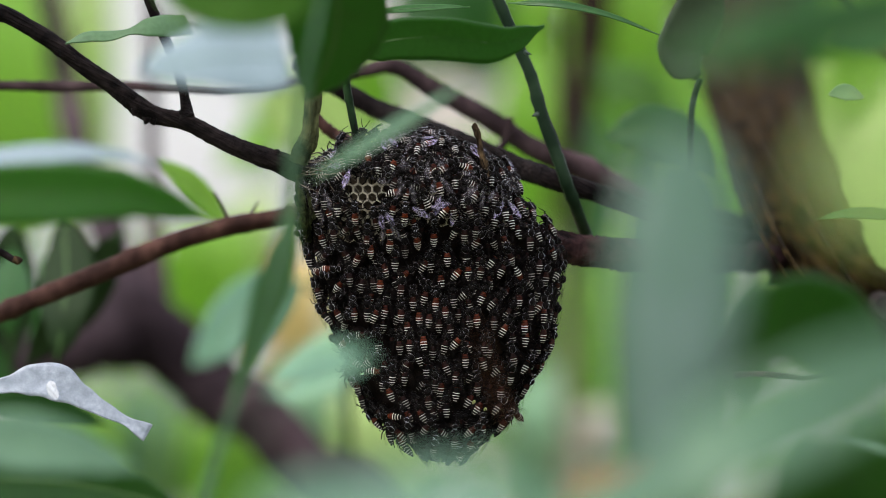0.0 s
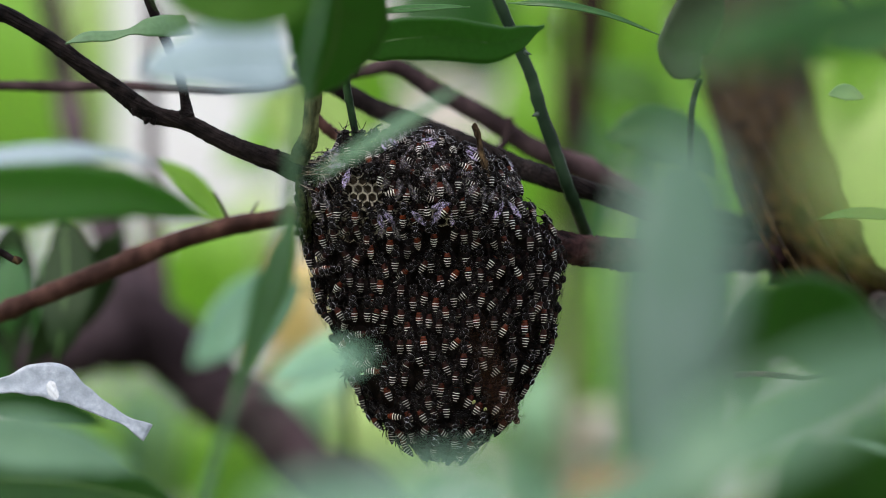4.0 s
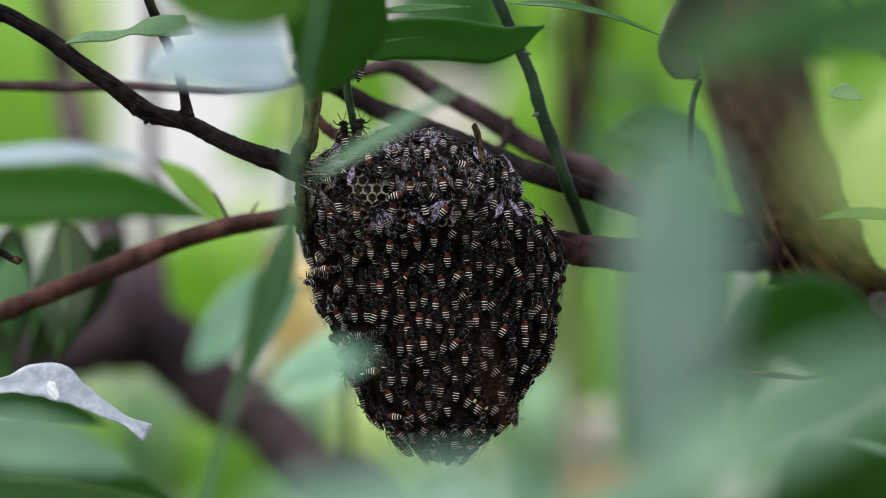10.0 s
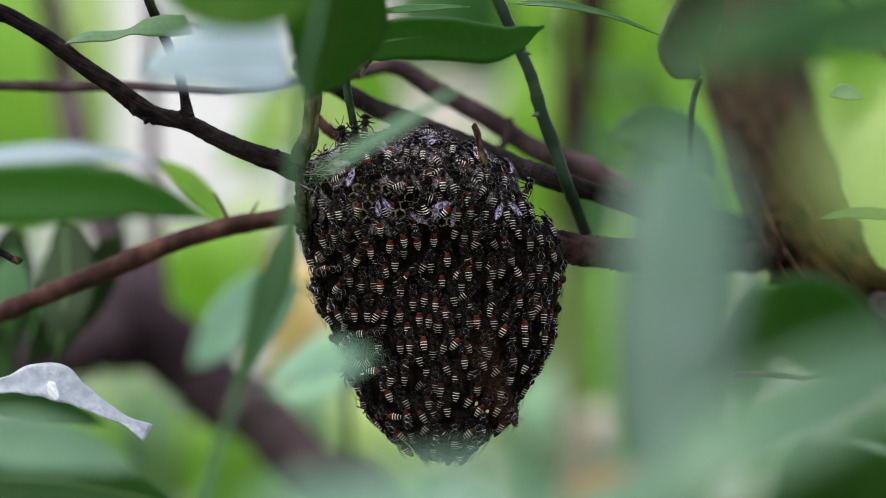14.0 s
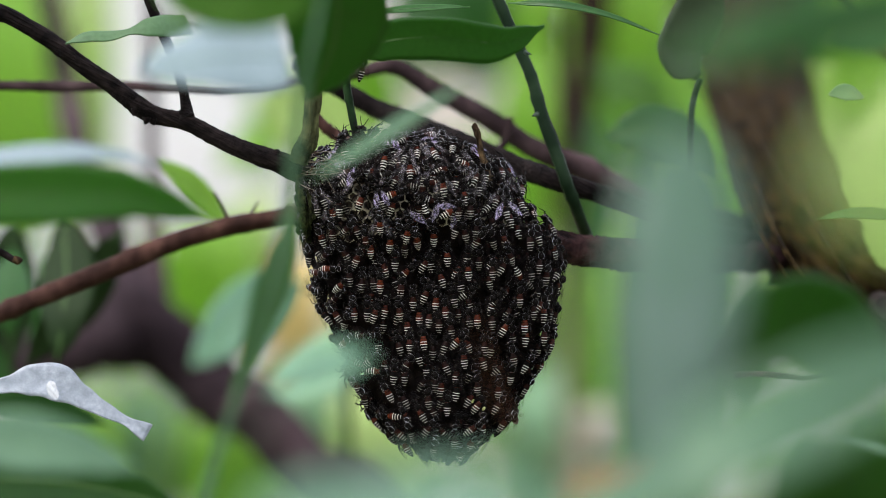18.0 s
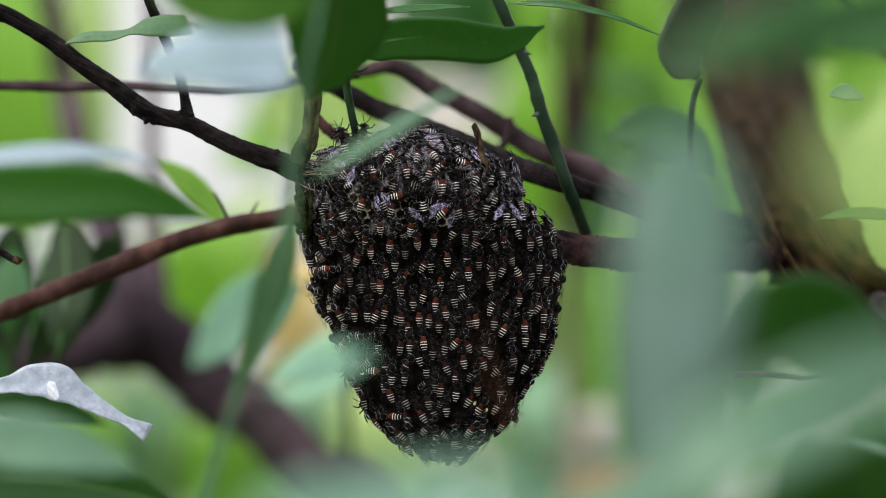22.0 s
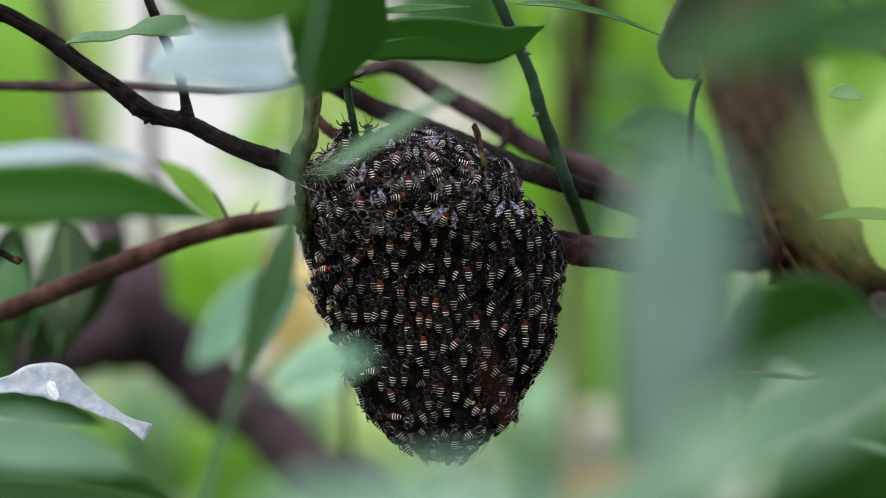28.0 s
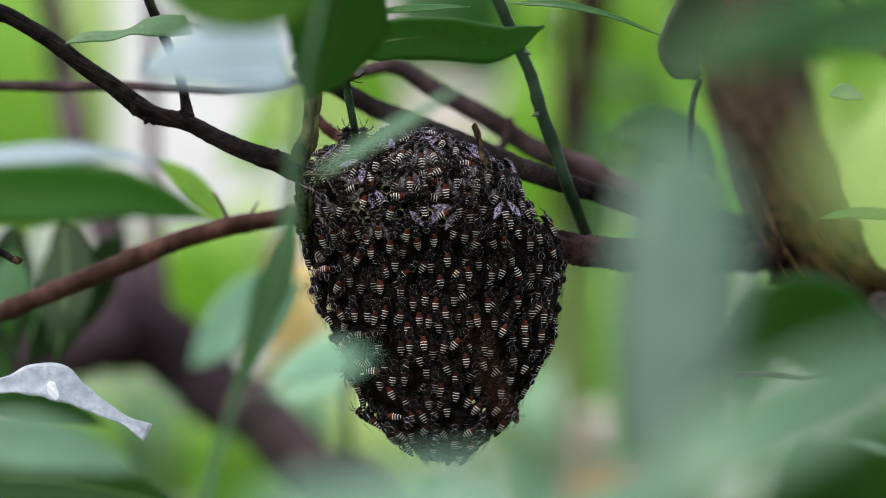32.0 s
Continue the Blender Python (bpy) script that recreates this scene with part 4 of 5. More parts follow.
for e, c in zip((0, 0.35, 0.7, 1), ((0.01, 0.0035, 0.003), (0.02, 0.005, 0.003), (0.046, 0.0085, 0.0035), (0.115, 0.02, 0.005))):
    el = ramp.color_ramp.elements[0] if e == 0 else ramp.color_ramp.elements.new(e) if e < 1 else ramp.color_ramp.elements[-1]
    el.position, el.color = e, (*c, 1)
nt_.links.new(chance(nt_), ramp.inputs[0])
nt_.links.new(mixed(nt_, noisy(nt_, 1300, 4, 0.4, 0.75), ramp.outputs[0], (0.012, 0.004, 0.003)), b_.inputs["Base Color"])
bumped(nt_, b_, noisy(nt_, 2200, 3), 0.4, 0.0001)


def membrane(name, pale, dark, alpha, spec, rough=0.2, film=0):
    """Insect wing: a thin see-through sheet, its streaks standing for veins and painted glare."""
    m, nt, b = material(name, rough)
    streak = noisy(nt, 2600, 4, 0.42, 0.6, (1, 3.5, 1))
    nt.links.new(mixed(nt, streak, dark, pale), b.inputs["Base Color"])
    op = nt.nodes.new("ShaderNodeMapRange")
    op.inputs[3].default_value, op.inputs[4].default_value = alpha * 0.7, min(1, alpha * 1.6)
    nt.links.new(streak, op.inputs[0])
    nt.links.new(op.outputs[0], b.inputs["Alpha"])
    b.inputs["Specular IOR Level"].default_value = spec
    if film:
        b.inputs["Thin Film Thickness"].default_value, b.inputs["Thin Film IOR"].default_value = film, 1.7
    bumped(nt, b, streak, 0.7, 0.0003)
    return m


# leading-edge vein coloured pale, with its glint put into the colour
WING_GLINT = plain("wing_edge_glint", (0.06, 0.05, 0.07), (0.24, 0.22, 0.28), 1800, 0.4, 0.0001, 0.5, 0.4)
WING = membrane("smoky_wing", (0.022, 0.015, 0.014), (0.006, 0.005, 0.005), 0.1, 0.1)
WING_GREY = membrane("grey_wing", (0.25, 0.22, 0.24), (0.01, 0.009, 0.01), 0.22, 0.35)
# lilac sky sheen put into the base colour, besides the thin film
WING_SHEEN = membrane("painted_sheen_wing", (0.46, 0.38, 0.6), (0.025, 0.018, 0.05), 0.34, 0.8, 0.18, 300)


def ball(bm, c, r, seg=10, rings_=7, mat=0):
    d = bmesh.ops.create_uvsphere(bm, u_segments=seg, v_segments=rings_, radius=1.0)
    vs = d["verts"]
    for v in vs:
        v.co = Vector((c[0] + v.co.x * r[0], c[1] + v.co.y * r[1], c[2] + v.co.z * r[2])) * 0.001
    for f in {f for v in vs for f in v.link_faces}:
        f.smooth, f.material_index = True, mat
    return vs


def abdomen_mesh(red=0.34, seg=14, low=False):
    """Lathe of the hind body: overlapping plates with pale hair bands. Slots: shell, rust, band."""
    bm = bmesh.new()
    cuts = [0.0, 0.03, 0.08, 0.13, 0.17, 0.195, 0.22, 0.28, 0.345, 0.365, 0.405, 0.42, 0.5, 0.515, 0.555, 0.575, 0.65, 0.67, 0.708, 0.73, 0.8, 0.825, 0.855, 0.875, 0.93, 0.97, 1.0]
    bands = ((0.365, 0.405), (0.515, 0.555), (0.67, 0.708), (0.825, 0.855))
    rings_ = []
    for u in cuts:
        y = 2.2 - 4.6 * u
        r = 1.06 * max(0.12, math.sin(math.pi * min(0.12 + u * 0.9, 0.99))) ** 0.62
        if u > 0.98:
            r = 0.12
        elif u < 0.01:
            r = 0.3
        if any(a <= u <= b for a, b in bands):
            r *= 0.975
        rings_.append([bm.verts.new((0.93 * r * math.cos(2 * math.pi * k / seg) * 0.001, y * 0.001, (1.55 - 0.25 * u + 0.92 * r * math.sin(2 * math.pi * k / seg)) * 0.001)) for k in range(seg)])
    for i, (a, b) in enumerate(zip(rings_, rings_[1:])):
        u = (cuts[i] + cuts[i + 1]) / 2
        slot = 2 if any(p < u < q for p, q in bands) else 1 if u < red and not 0.17 < u < 0.195 else 0
        for k in range(seg):
            f = bm.faces.new((a[k], a[(k + 1) % seg], b[(k + 1) % seg], b[k]))
            f.smooth = True
            f.material_index = slot if not (slot == 2 and math.sin(2 * math.pi * (k + 0.5) / seg) < 0.12) else 0
    bm.faces.new(rings_[0])
    bm.faces.new(rings_[-1][::-1])
    return mesh_of("abdomen", bm, [SHELL, RUST, BAND])


def hairs(bm, c, r, count, length, seed, slot):
    rnd = random.Random(seed)
    for k in range(count):
        d = Vector((rnd.gauss(0, 1), rnd.gauss(0, 1), rnd.gauss(0.3, 1))).normalized()
        p = Vector((c[0] + d.x * r[0], c[1] + d.y * r[1], c[2] + d.z * r[2]))
        u = d.cross(Vector((rnd.random(), rnd.random(), 1))).normalized() * 0.05
        tip = p + d * length * rnd.uniform(0.5, 1.2) - Vector((0, 0.12, 0))
        f = bm.faces.new([bm.verts.new(q * 0.001) for q in (p - u, p + u, tip)])
        f.material_index = slot


# pale colour for the rims of light on head and thorax
RIM_LIGHT = plain("painted_rim_light", (0.16, 0.165, 0.19), (0.6, 0.6, 0.66), 2500, 0.9, 0.0001, 0.5, 0.2)


def rim_ring(bm, c, r, w, upright=False):
    """A thin pale ring, with gaps: rim light on the hairs, put into shape and colour."""
    n = 22
    for k in range(n):
        if k % 7 == 3:
            continue
        a0, a1 = 2 * math.pi * k / n, 2 * math.pi * (k + 0.8) / n
        vs = []
        for a, e in ((a0, -w), (a1, -w), (a1, w), (a0, w)):
            p = (c[0] + r * math.cos(a), c[1] + e, c[2] + r * math.sin(a)) if not upright else (c[0] + r * math.cos(a), c[1] + r * (0.72 if r < 0.9 else 1.05) * math.sin(a), c[2] + e)
            vs.append(bm.verts.new(Vector(p) * 0.001))
        bm.faces.new(vs).material_index = 2


bm = bmesh.new()
ball(bm, (0, 3.05, 1.75), (1.12, 1.2, 1.1), 12, 8)
hairs(bm, (0, 3.05, 1.75), (1.18, 1.23, 1.08), 70, 0.45, 1, 1)
rim_ring(bm, (0, 3.05, 2.3), 0.98, 0.12, True)
THORAX = mesh_of("thorax", bm, [SHELL, FUZZ, RIM_LIGHT])
bm = bmesh.new()
ball(bm, (0, 4.75, 1.45), (1.08, 0.62, 1.0), 12, 8)
ball(bm, (0, 5.2, 0.75), (0.35, 0.4, 0.4), 8, 5)
hairs(bm, (0, 4.75, 1.45), (1.05, 0.62, 1.0), 40, 0.35, 2, 1)
rim_ring(bm, (0, 4.75, 2.05), 0.86, 0.11, True)
HEAD = mesh_of("head", bm, [SHELL, FUZZ, RIM_LIGHT])
EYES = []
for s in (-1, 1):
    bm = bmesh.new()
    ball(bm, (0.82 * s, 4.82, 1.5), (0.38, 0.5, 0.72), 8, 6)
    EYES.append(mesh_of("eye", bm, EYE_DARK))


def wing_mesh(s, spread):
    bm = bmesh.new()
    root = Vector((0.7 * s, 3.2, 2.6))
    for length, wide, extra, lift in ((4.4 if spread == 14 else 5.6, 1.15, 0, 0.06), (3.4 if spread == 14 else 4.0, 0.95, 9, 0.0)):
        a = radians(spread + extra)
        d = Vector((math.sin(a) * s, -math.cos(a), -0.06))
        o = Vector((math.cos(a) * s, math.sin(a), -0.12))
        edge, inner = [], []
        for k in range(8):
            t = k / 7
            w = wide * max(0.1, 1.12 * math.sin(math.pi * (0.06 + 0.9 * t ** 1.25)) ** 0.75)
            p = root + d * (length * t) + Vector((0, 0, lift))
            edge.append(bm.verts.new((p + o * w * 0.45) * 0.001))
            inner.append(bm.verts.new((p - o * w * 0.75 + Vector((0, 0, 0.08))) * 0.001))
        for k in range(7):
            bm.faces.new((edge[k], edge[k + 1], inner[k + 1], inner[k])).smooth = True
        rail = [[bm.verts.new(v.co + (o * e + Vector((0, 0, 0.03))) * 0.001) for v in edge] for e in (-0.025, 0.03)]
        for k in range(7 if spread in (14, 38) else 0):
            bm.faces.new((rail[0][k], rail[0][k + 1], rail[1][k + 1], rail[1][k])).material_index = 1
    return mesh_of("wing", bm, [WING_SHEEN if spread in (14, 38) else WING_GREY if spread == 26 else WING, WING_GLINT])


WINGS = {w: [wing_mesh(s, w) for s in (-1, 1)] for w in (9, 14, 20, 26, 38)}


def jointed(pts, r0, r1):
    bm = bmesh.new()
    n = len(pts)
    tube(bm, [(p[0] * 0.001, p[1] * 0.001, p[2] * 0.001, (r0 + (r1 - r0) * i / (n - 1)) * 0.001) for i, p in enumerate(pts)], 2, 6)
    return bm


LEGS, FEELERS = [], []
for s in (-1, 1):
    for y0, y1, y2 in ((4.1, 4.9, 5.8), (3.3, 3.1, 3.3), (2.6, 1.4, 0.2)):
        LEGS.append(mesh_of("leg", jointed([(0.5 * s, y0, 0.9), (1.5 * s, (y0 + y1) / 2, 1.5), (2.1 * s, y1, 0.9), (2.5 * s, y2, 0.1), (2.6 * s, y2 - 0.5, 0.0)], 0.24, 0.09), SHELL))
    FEELERS.append(mesh_of("antenna", jointed([(0.25 * s, 5.5, 1.8), (0.6 * s, 6.1, 2.3), (0.9 * s, 6.9, 1.9), (1.2 * s, 7.7, 1.6)], 0.11, 0.09), SHELL))
ABDOMENS = [abdomen_mesh(r) for r in (0.1, 0.3, 0.42, 0.53)]

for me in (*ABDOMENS, THORAX, HEAD, *EYES, *LEGS, *FEELERS, *(w for pair in WINGS.values() for w in pair)):
    me.transform(Matrix.Scale(1.16, 4))

bee_rnd = random.Random(11)
OPEN_CELLS = ((-24.0, 18.0, 7.4, 4.0), (-12.5, 16.2, 3.0, 2.2), (-4.0, 12.5, 3.0, 2.4), (11.0, 13.6, 1.8, 2.0))


def over_open_cells(x, z, angle):
    """Whether a bee at this place would lie over a bare patch of the comb."""
    s_, c_ = math.sin(radians(angle)), math.cos(radians(angle))
    return any(((x + s_ * d - ox) / rx) ** 2 + ((z + c_ * d - oz) / rz) ** 2 < 1 for d in (-2.6, 0.5, 3.4, 5.6) for ox, oz, rx, rz in OPEN_CELLS)


BEES = []


def bee(place, wings=None, label="", group="bees on the comb"):
    ob = thing("honey_bee", (0, 0, 0), label or "small dark honey bee with white-banded rust-red abdomen on the comb", "bee", group)
    w = wings or bee_rnd.choice((9, 9, 20, 26 if place[1] > 5 else 20))
    for name, me in (("abdomen", bee_rnd.choice(ABDOMENS)), ("thorax", THORAX), ("wing", WINGS[w][0]), ("wing", WINGS[w][1])):
        new(name, me).parent = ob
    head = new("head", HEAD)
    head.parent = ob
    for me in EYES:
        new("eye", me).parent = head
    for me in FEELERS:
        new("antenna", me).parent = head
    for me in LEGS:
        new("leg", me).parent = ob
    ob.matrix_basis = on_skin(*place)
    BEES.append((ob, place))
    return ob


# bees at rest, band by band down the comb: across, up (millimetres), heading from upright (degrees)
CROWN = [(-16.2, 30.1, -25), (-33.6, 27.1, 20), (-1.2, 32.4, 20), (3.2, 29.5, 10), (-1.1, 23.9, 60), (7.6, 25.2, 0), (-21.8, 35.4, 60), (-13.9, 35.4, 80), (-8.6, 34.8, 100), (-4.2, 35.4, -80), (-12.1, 32.7, 70), (9.5, 27.4, -30), (-5.6, 31.5, 60)]
SHOULDER = [(-34.8, 14.6, 0), (-31.5, 12.5, 0), (-37.1, 12, 0), (-16, 12, 10), (-11.3, 14.6, -40), (-9, 19.2, -80), (-4.2, 15.5, 40), (-19.5, 16.4, 5), (-12.5, 18.1, 0), (-25.3, 16, 0), (16.4, 21.3, 10), (19.5, 22.5, 10), (14.2, 15.1, 20), (6, 14.8, 0), (-0.4, 12, 40), (12, 11.3, 0), (17.8, 9.8, 0), (20.9, 12.5, 0), (3.3, 20.1, 0), (12.8, 20.4, 5), (10.4, 18.6, 10)]
UPPER = [(-40.6, 4.9, 0), (-36.1, 3.5, 0), (-32.7, 5.3, 0), (-29.7, 6.3, 40), (-25.7, 6, -15), (-23.2, 3.5, 0), (-16.5, 1.9, 8), (-22.2, 0, 0), (-11.8, 0, 0), (-7.9, 2.8, -10), (-3, 3.7, 0), (6.7, 4.6, 0), (9.3, 5.8, 0), (9.7, 2.8, 30), (12.1, 7.2, 0), (15.1, 2.5, -30), (18.6, 2.3, -20), (1.6, -2.5, 0), (7.4, -2.5, 0), (10.7, -3.9, 0), (14.8, -4.2, 40), (19.9, 7.2, 0), (20.8, -2.1, -20), (25.7, 1.6, 0), (28, 2.8, -10), (31.8, 3.3, 10), (25.7, 9, 50)]
MIDDLE = [(-39.6, -3.5, 0), (-36.2, -1.9, 50), (-35.4, -5.3, 90), (-37.6, -6.5, 100), (-29.2, -1.6, -25), (-25.3, 0, 40), (-26.2, -2.5, 20), (-17.4, -6.3, -15), (-14.4, -4.4, 0), (-12.5, -7.7, 45), (-6.5, -5.1, 35), (-3.7, -5.1, 0), (-0.4, -10.4, 0), (-21.1, -10.9, 0), (-18.8, -11.4, 0), (-31.8, -11.3, 40), (-28.3, -9.1, 0), (-36.8, -14.1, -20), (3.7, -7.7, 35), (7.6, -7.4, 0), (22.2, -6.9, 150), (17.4, -6.9, 20), (28.5, -5.5, 0), (26.4, -8.1, 0), (30.8, -9.1, 0), (33.2, -8.3, 40), (26, -10.7, -50)]
BELT = [(-24.8, -11.4, 10), (-13.2, -13, 0), (-9.1, -16.9, 0), (-6, -15.1, 10), (-2.5, -17.1, 0), (-34.1, -21.1, -30), (-30.6, -20.2, -30), (-26.7, -20.2, 0), (-23.2, -20.1, 0), (-20.8, -20.9, 20), (-17.8, -19.7, 10), (-29.4, -22.7, 20), (-12.7, -20.6, 0), (-7.4, -21.8, 0), (-4.4, -22.3, 0), (-1.6, -23.2, 0), (0.7, -19.9, 0), (-10.9, -24.8, 0), (3.3, -16, 0), (6.2, -14.2, 50), (7.9, -23, 0), (10.4, -22.2, 0), (15.1, -17.1, 40), (19.2, -20.1, 35), (22.7, -16.2, 0), (27.8, -14.2, 10), (31.1, -16.5, 5), (26.2, -19.7, 0), (28.3, -18.3, 30), (29.7, -20.9, 0)]
LOWER = [(15.7, -23, 0), (18.3, -25.3, 30), (24.4, -24.4, 0), (-25.3, -26.6, 80), (-29.4, -28.8, 50), (-19.7, -30.3, 0), (-13.4, -30.6, 0), (-10, -30.3, 0), (-6, -29.4, 0), (0.5, -30.6, 10), (3.7, -29.4, 45), (-1.6, -23.9, 0), (2.5, -25.3, 0), (-22.3, -34.7, 50), (-20.9, -37.6, 90), (-17.8, -36.8, 0), (-11.6, -36.4, 30), (-6.9, -34.1, -20), (-15.1, -39.9, 0), (-11.4, -40.3, 0), (1.4, -37.1, -30), (6.7, -34.7, 0), (4, -40.3, 0), (25, -28.5, 0), (29.4, -27.1, 0), (21.1, -34.1, -10), (23.9, -36.2, 20), (28, -36.2, 10), (31.3, -30.1, 0), (12.5, -31, 0), (13.9, -31.5, 0)]
TIP = [(-2.1, -42.6, 0), (-0.9, -43.8, 0), (-15.7, -45.2, -20), (-11.3, -47.7, -20), (-4.7, -47.8, 0), (1.1, -50.3, 0), (4, -45.2, 10), (7.6, -47.3, 30), (-22.7, -47, 0), (-13.9, -51.7, -90), (-17.8, -52.9, -30), (-9.8, -52.2, -20), (-6, -52.1, -30), (-9, -56.5, 0), (-5.5, -56.1, 40), (-11.6, -56.6, -40), (3.2, -59.3, 0), (7.7, -56.1, 40), (-28, -42, -30), (-24.1, -42.6, 0), (-20.9, -52.6, -40), (-15.3, -57.9, -45), (-9.8, -62.3, -30), (17.2, -44.3, 0), (20.4, -39.8, 0), (23.4, -42.9, 10), (15.1, -49.4, 40), (19.5, -50, 10), (10.2, -42.9, 0), (10.4, -49.6, 30), (11.6, -55.6, 0)]

taken = []
for band in (CROWN, SHOULDER, UPPER, MIDDLE, BELT, LOWER, TIP):
    for x, z, a in band:
        if over_open_cells(x, z, a):
            continue
        top = z > 8
        bee((x, z, a + bee_rnd.uniform(-6, 6), bee_rnd.uniform(0.9, 2.2), bee_rnd.uniform(-9, 3), bee_rnd.uniform(-12, 12)), bee_rnd.choice((9, 9, 9, 14, 20, 20, 26, 38)) if top else bee_rnd.choice((9, 20, 20)))
        taken.append((x, z))
# bees half hidden between those
tries = 0
while len(BEES) < 276 and tries < 20000:
    tries += 1
    z = bee_rnd.uniform(-64, 37) if tries % 2 else bee_rnd.uniform(8, 37)
    l, r, t = section(z)
    x = bee_rnd.uniform(l + 0.8, r - 0.8)
    if 8.5 < x < 13.5 and -17 < z < -5:
        continue
    if all((x - p) ** 2 + ((z - q) * 0.8) ** 2 > (2.5 if z > 10 else 3.3) ** 2 for p, q in taken):
        a = bee_rnd.uniform(-180, 180) if z > 16 else bee_rnd.gauss(0, 22)
        if over_open_cells(x, z, a):
            continue
        bee((x, z, a, bee_rnd.uniform(-0.2, 0.9), bee_rnd.uniform(-8, 4), bee_rnd.uniform(-15, 15)))
        taken.append((x, z))

# one bee has come home with pollen on its hind legs
POLLEN = plain("pollen", (0.5, 0.52, 0.14), (0.68, 0.68, 0.28), 1500, 0.9, 0.0002)
carrier = min(BEES, key=lambda b: (b[1][0] - 12.6) ** 2 + (b[1][1] + 48) ** 2)[0]
for s_ in (-1, 1):
    bm = bmesh.new()
    ball(bm, (2.1 * s_, 1.2, 1.7), (0.5, 0.75, 0.55), 8, 6)
    load = new("pollen_load", mesh_of("pollen_load", bm, POLLEN))
    load.parent = carrier
    tagged(load, "pale yellow lump of pollen")

# the bees underneath, too many to tell apart
def layer(count, seed):
    rnd = random.Random(seed)
    verts, faces, slots = [], [], []
    protos = []
    for me in (ABDOMENS[1], THORAX, WINGS[26][0], WINGS[26][1], LEGS[1], LEGS[4]):
        protos.append(([v.co.copy() for v in me.vertices], [tuple(p.vertices) for p in me.polygons],
                       [{"black_shell": 0, "rust_red_shell": 1, "white_hair_band": 2, "grey_fuzz": 3, "smoky_wing": 4, "grey_wing": 4, "painted_rim_light": 3, "wing_edge_glint": 3}[me.materials[p.material_index].name] for p in me.polygons]))
    for k in range(count):
        crown = k % 4 == 0
        z = rnd.uniform(10, 38) if crown else rnd.uniform(-66, 37)
        l, r, t = section(z)
        edge = rnd.random() < 0.35
        x = (rnd.choice((l + rnd.uniform(0.3, 3), r - rnd.uniform(0.3, 3)))) if edge else rnd.uniform(l, r)
        a = rnd.gauss(0, 25) if z < 16 else rnd.uniform(-180, 180)
        m = on_skin(x, z, a, rnd.uniform(-0.5, 0.6) if crown else rnd.uniform(-1.3, -0.2), rnd.uniform(-8, 4), rnd.uniform(-15, 15))
        if edge and rnd.random() < 0.5:
            m.translation.y = C.y + rnd.uniform(-0.008, 0.012)
        elif not edge and rnd.random() < 0.4:
            m = Matrix.Translation(C) @ pose(0, 0, 0, 0, 0, 180) @ Matrix.Translation(-C) @ on_skin(-x, z, a, -0.5) if l < -x < r else m
        if over_open_cells(x, z, a):
            continue
        # most lower bees get black bands, shade put into their colour
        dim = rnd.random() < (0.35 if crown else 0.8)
        grey = crown and rnd.random() < 0.16
        for vs, fs, sl in protos:
            b = len(verts)
            verts += [m @ v for v in vs]
            faces += [tuple(i + b for i in f) for f in fs]
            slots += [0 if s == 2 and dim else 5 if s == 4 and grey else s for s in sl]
    me = bpy.data.meshes.new("bee_cluster")
    me.from_pydata(verts, [], faces)
    for mt in (SHELL, RUST, BAND, FUZZ, WING, WING_GREY):
        me.materials.append(mt)
    me.polygons.foreach_set("material_index", slots)
    me.polygons.foreach_set("use_smooth", [True] * len(faces))
    return new("bee_cluster", me)


tagged(layer(680, 5), "crowded under-layer of honey bees, most bands blackened in place of shade", "bees", kind="stuff")


# ---- the bees that move ----
def creep(wings, angle, rows):
    """A bee that walks over the comb: seconds, across, up (millimetres); it sways a little as it goes."""
    ob = bee((rows[0][1], rows[0][2], angle, 1.6), wings)
    keys, r = [], random.Random(len(BEES))
    for (t, x, z), nxt in zip(rows, rows[1:] + [None]):
        keys.append((t, on_skin(x, z, angle + r.uniform(-12, 12), 1.9, -4)))
        if nxt and nxt[0] - t > 1.6 and (abs(nxt[1] - x) > 1 or abs(nxt[2] - z) > 1):
            keys.append((nxt[0] - 1.1, on_skin(x + r.uniform(-0.2, 0.2), z, angle + r.uniform(-14, 14), 1.9, -4)))
    walk(ob, keys)


def sway(ob, place, seed):
    """A resting bee that shuffles on the spot now and then."""
    r = random.Random(seed)
    x, z, a, lift, pitch, roll = place
    big = 1.6 if z > 10 else 0.8
    keys, t = [(0.0, on_skin(*place))], 0.0
    last = keys[0][1]
    while True:
        t += r.uniform(1.2, 6.0)
        if t > 31:
            break
        keys.append((t, last))
        last = on_skin(x + r.gauss(0, 0.35) * big, z + r.gauss(0, 0.35) * big, a + r.gauss(0, 7) * big, lift, pitch + r.uniform(-3, 3), roll)
        t += r.uniform(0.3, 0.7)
        keys.append((t, last))
    keys.append((32.0, last))
    walk(ob, keys)


def climber(rows):
    """The bee that sits on the thin green twig above the comb: seconds, across, up, lean."""
    ob = bee((0, 0, 0), 20, "small dark honey bee clinging to the green twig", "bees on twigs")
    turn = Matrix(((0.5, 0, 0.866), (0.866, 0, -0.5), (0, 1, 0))).to_4x4()
    walk(ob, [(t, Matrix.Translation(mm((x, -22, z))) @ pose(0, 0, 0, 0, lean, 0) @ turn) for t, x, z, lean in rows])


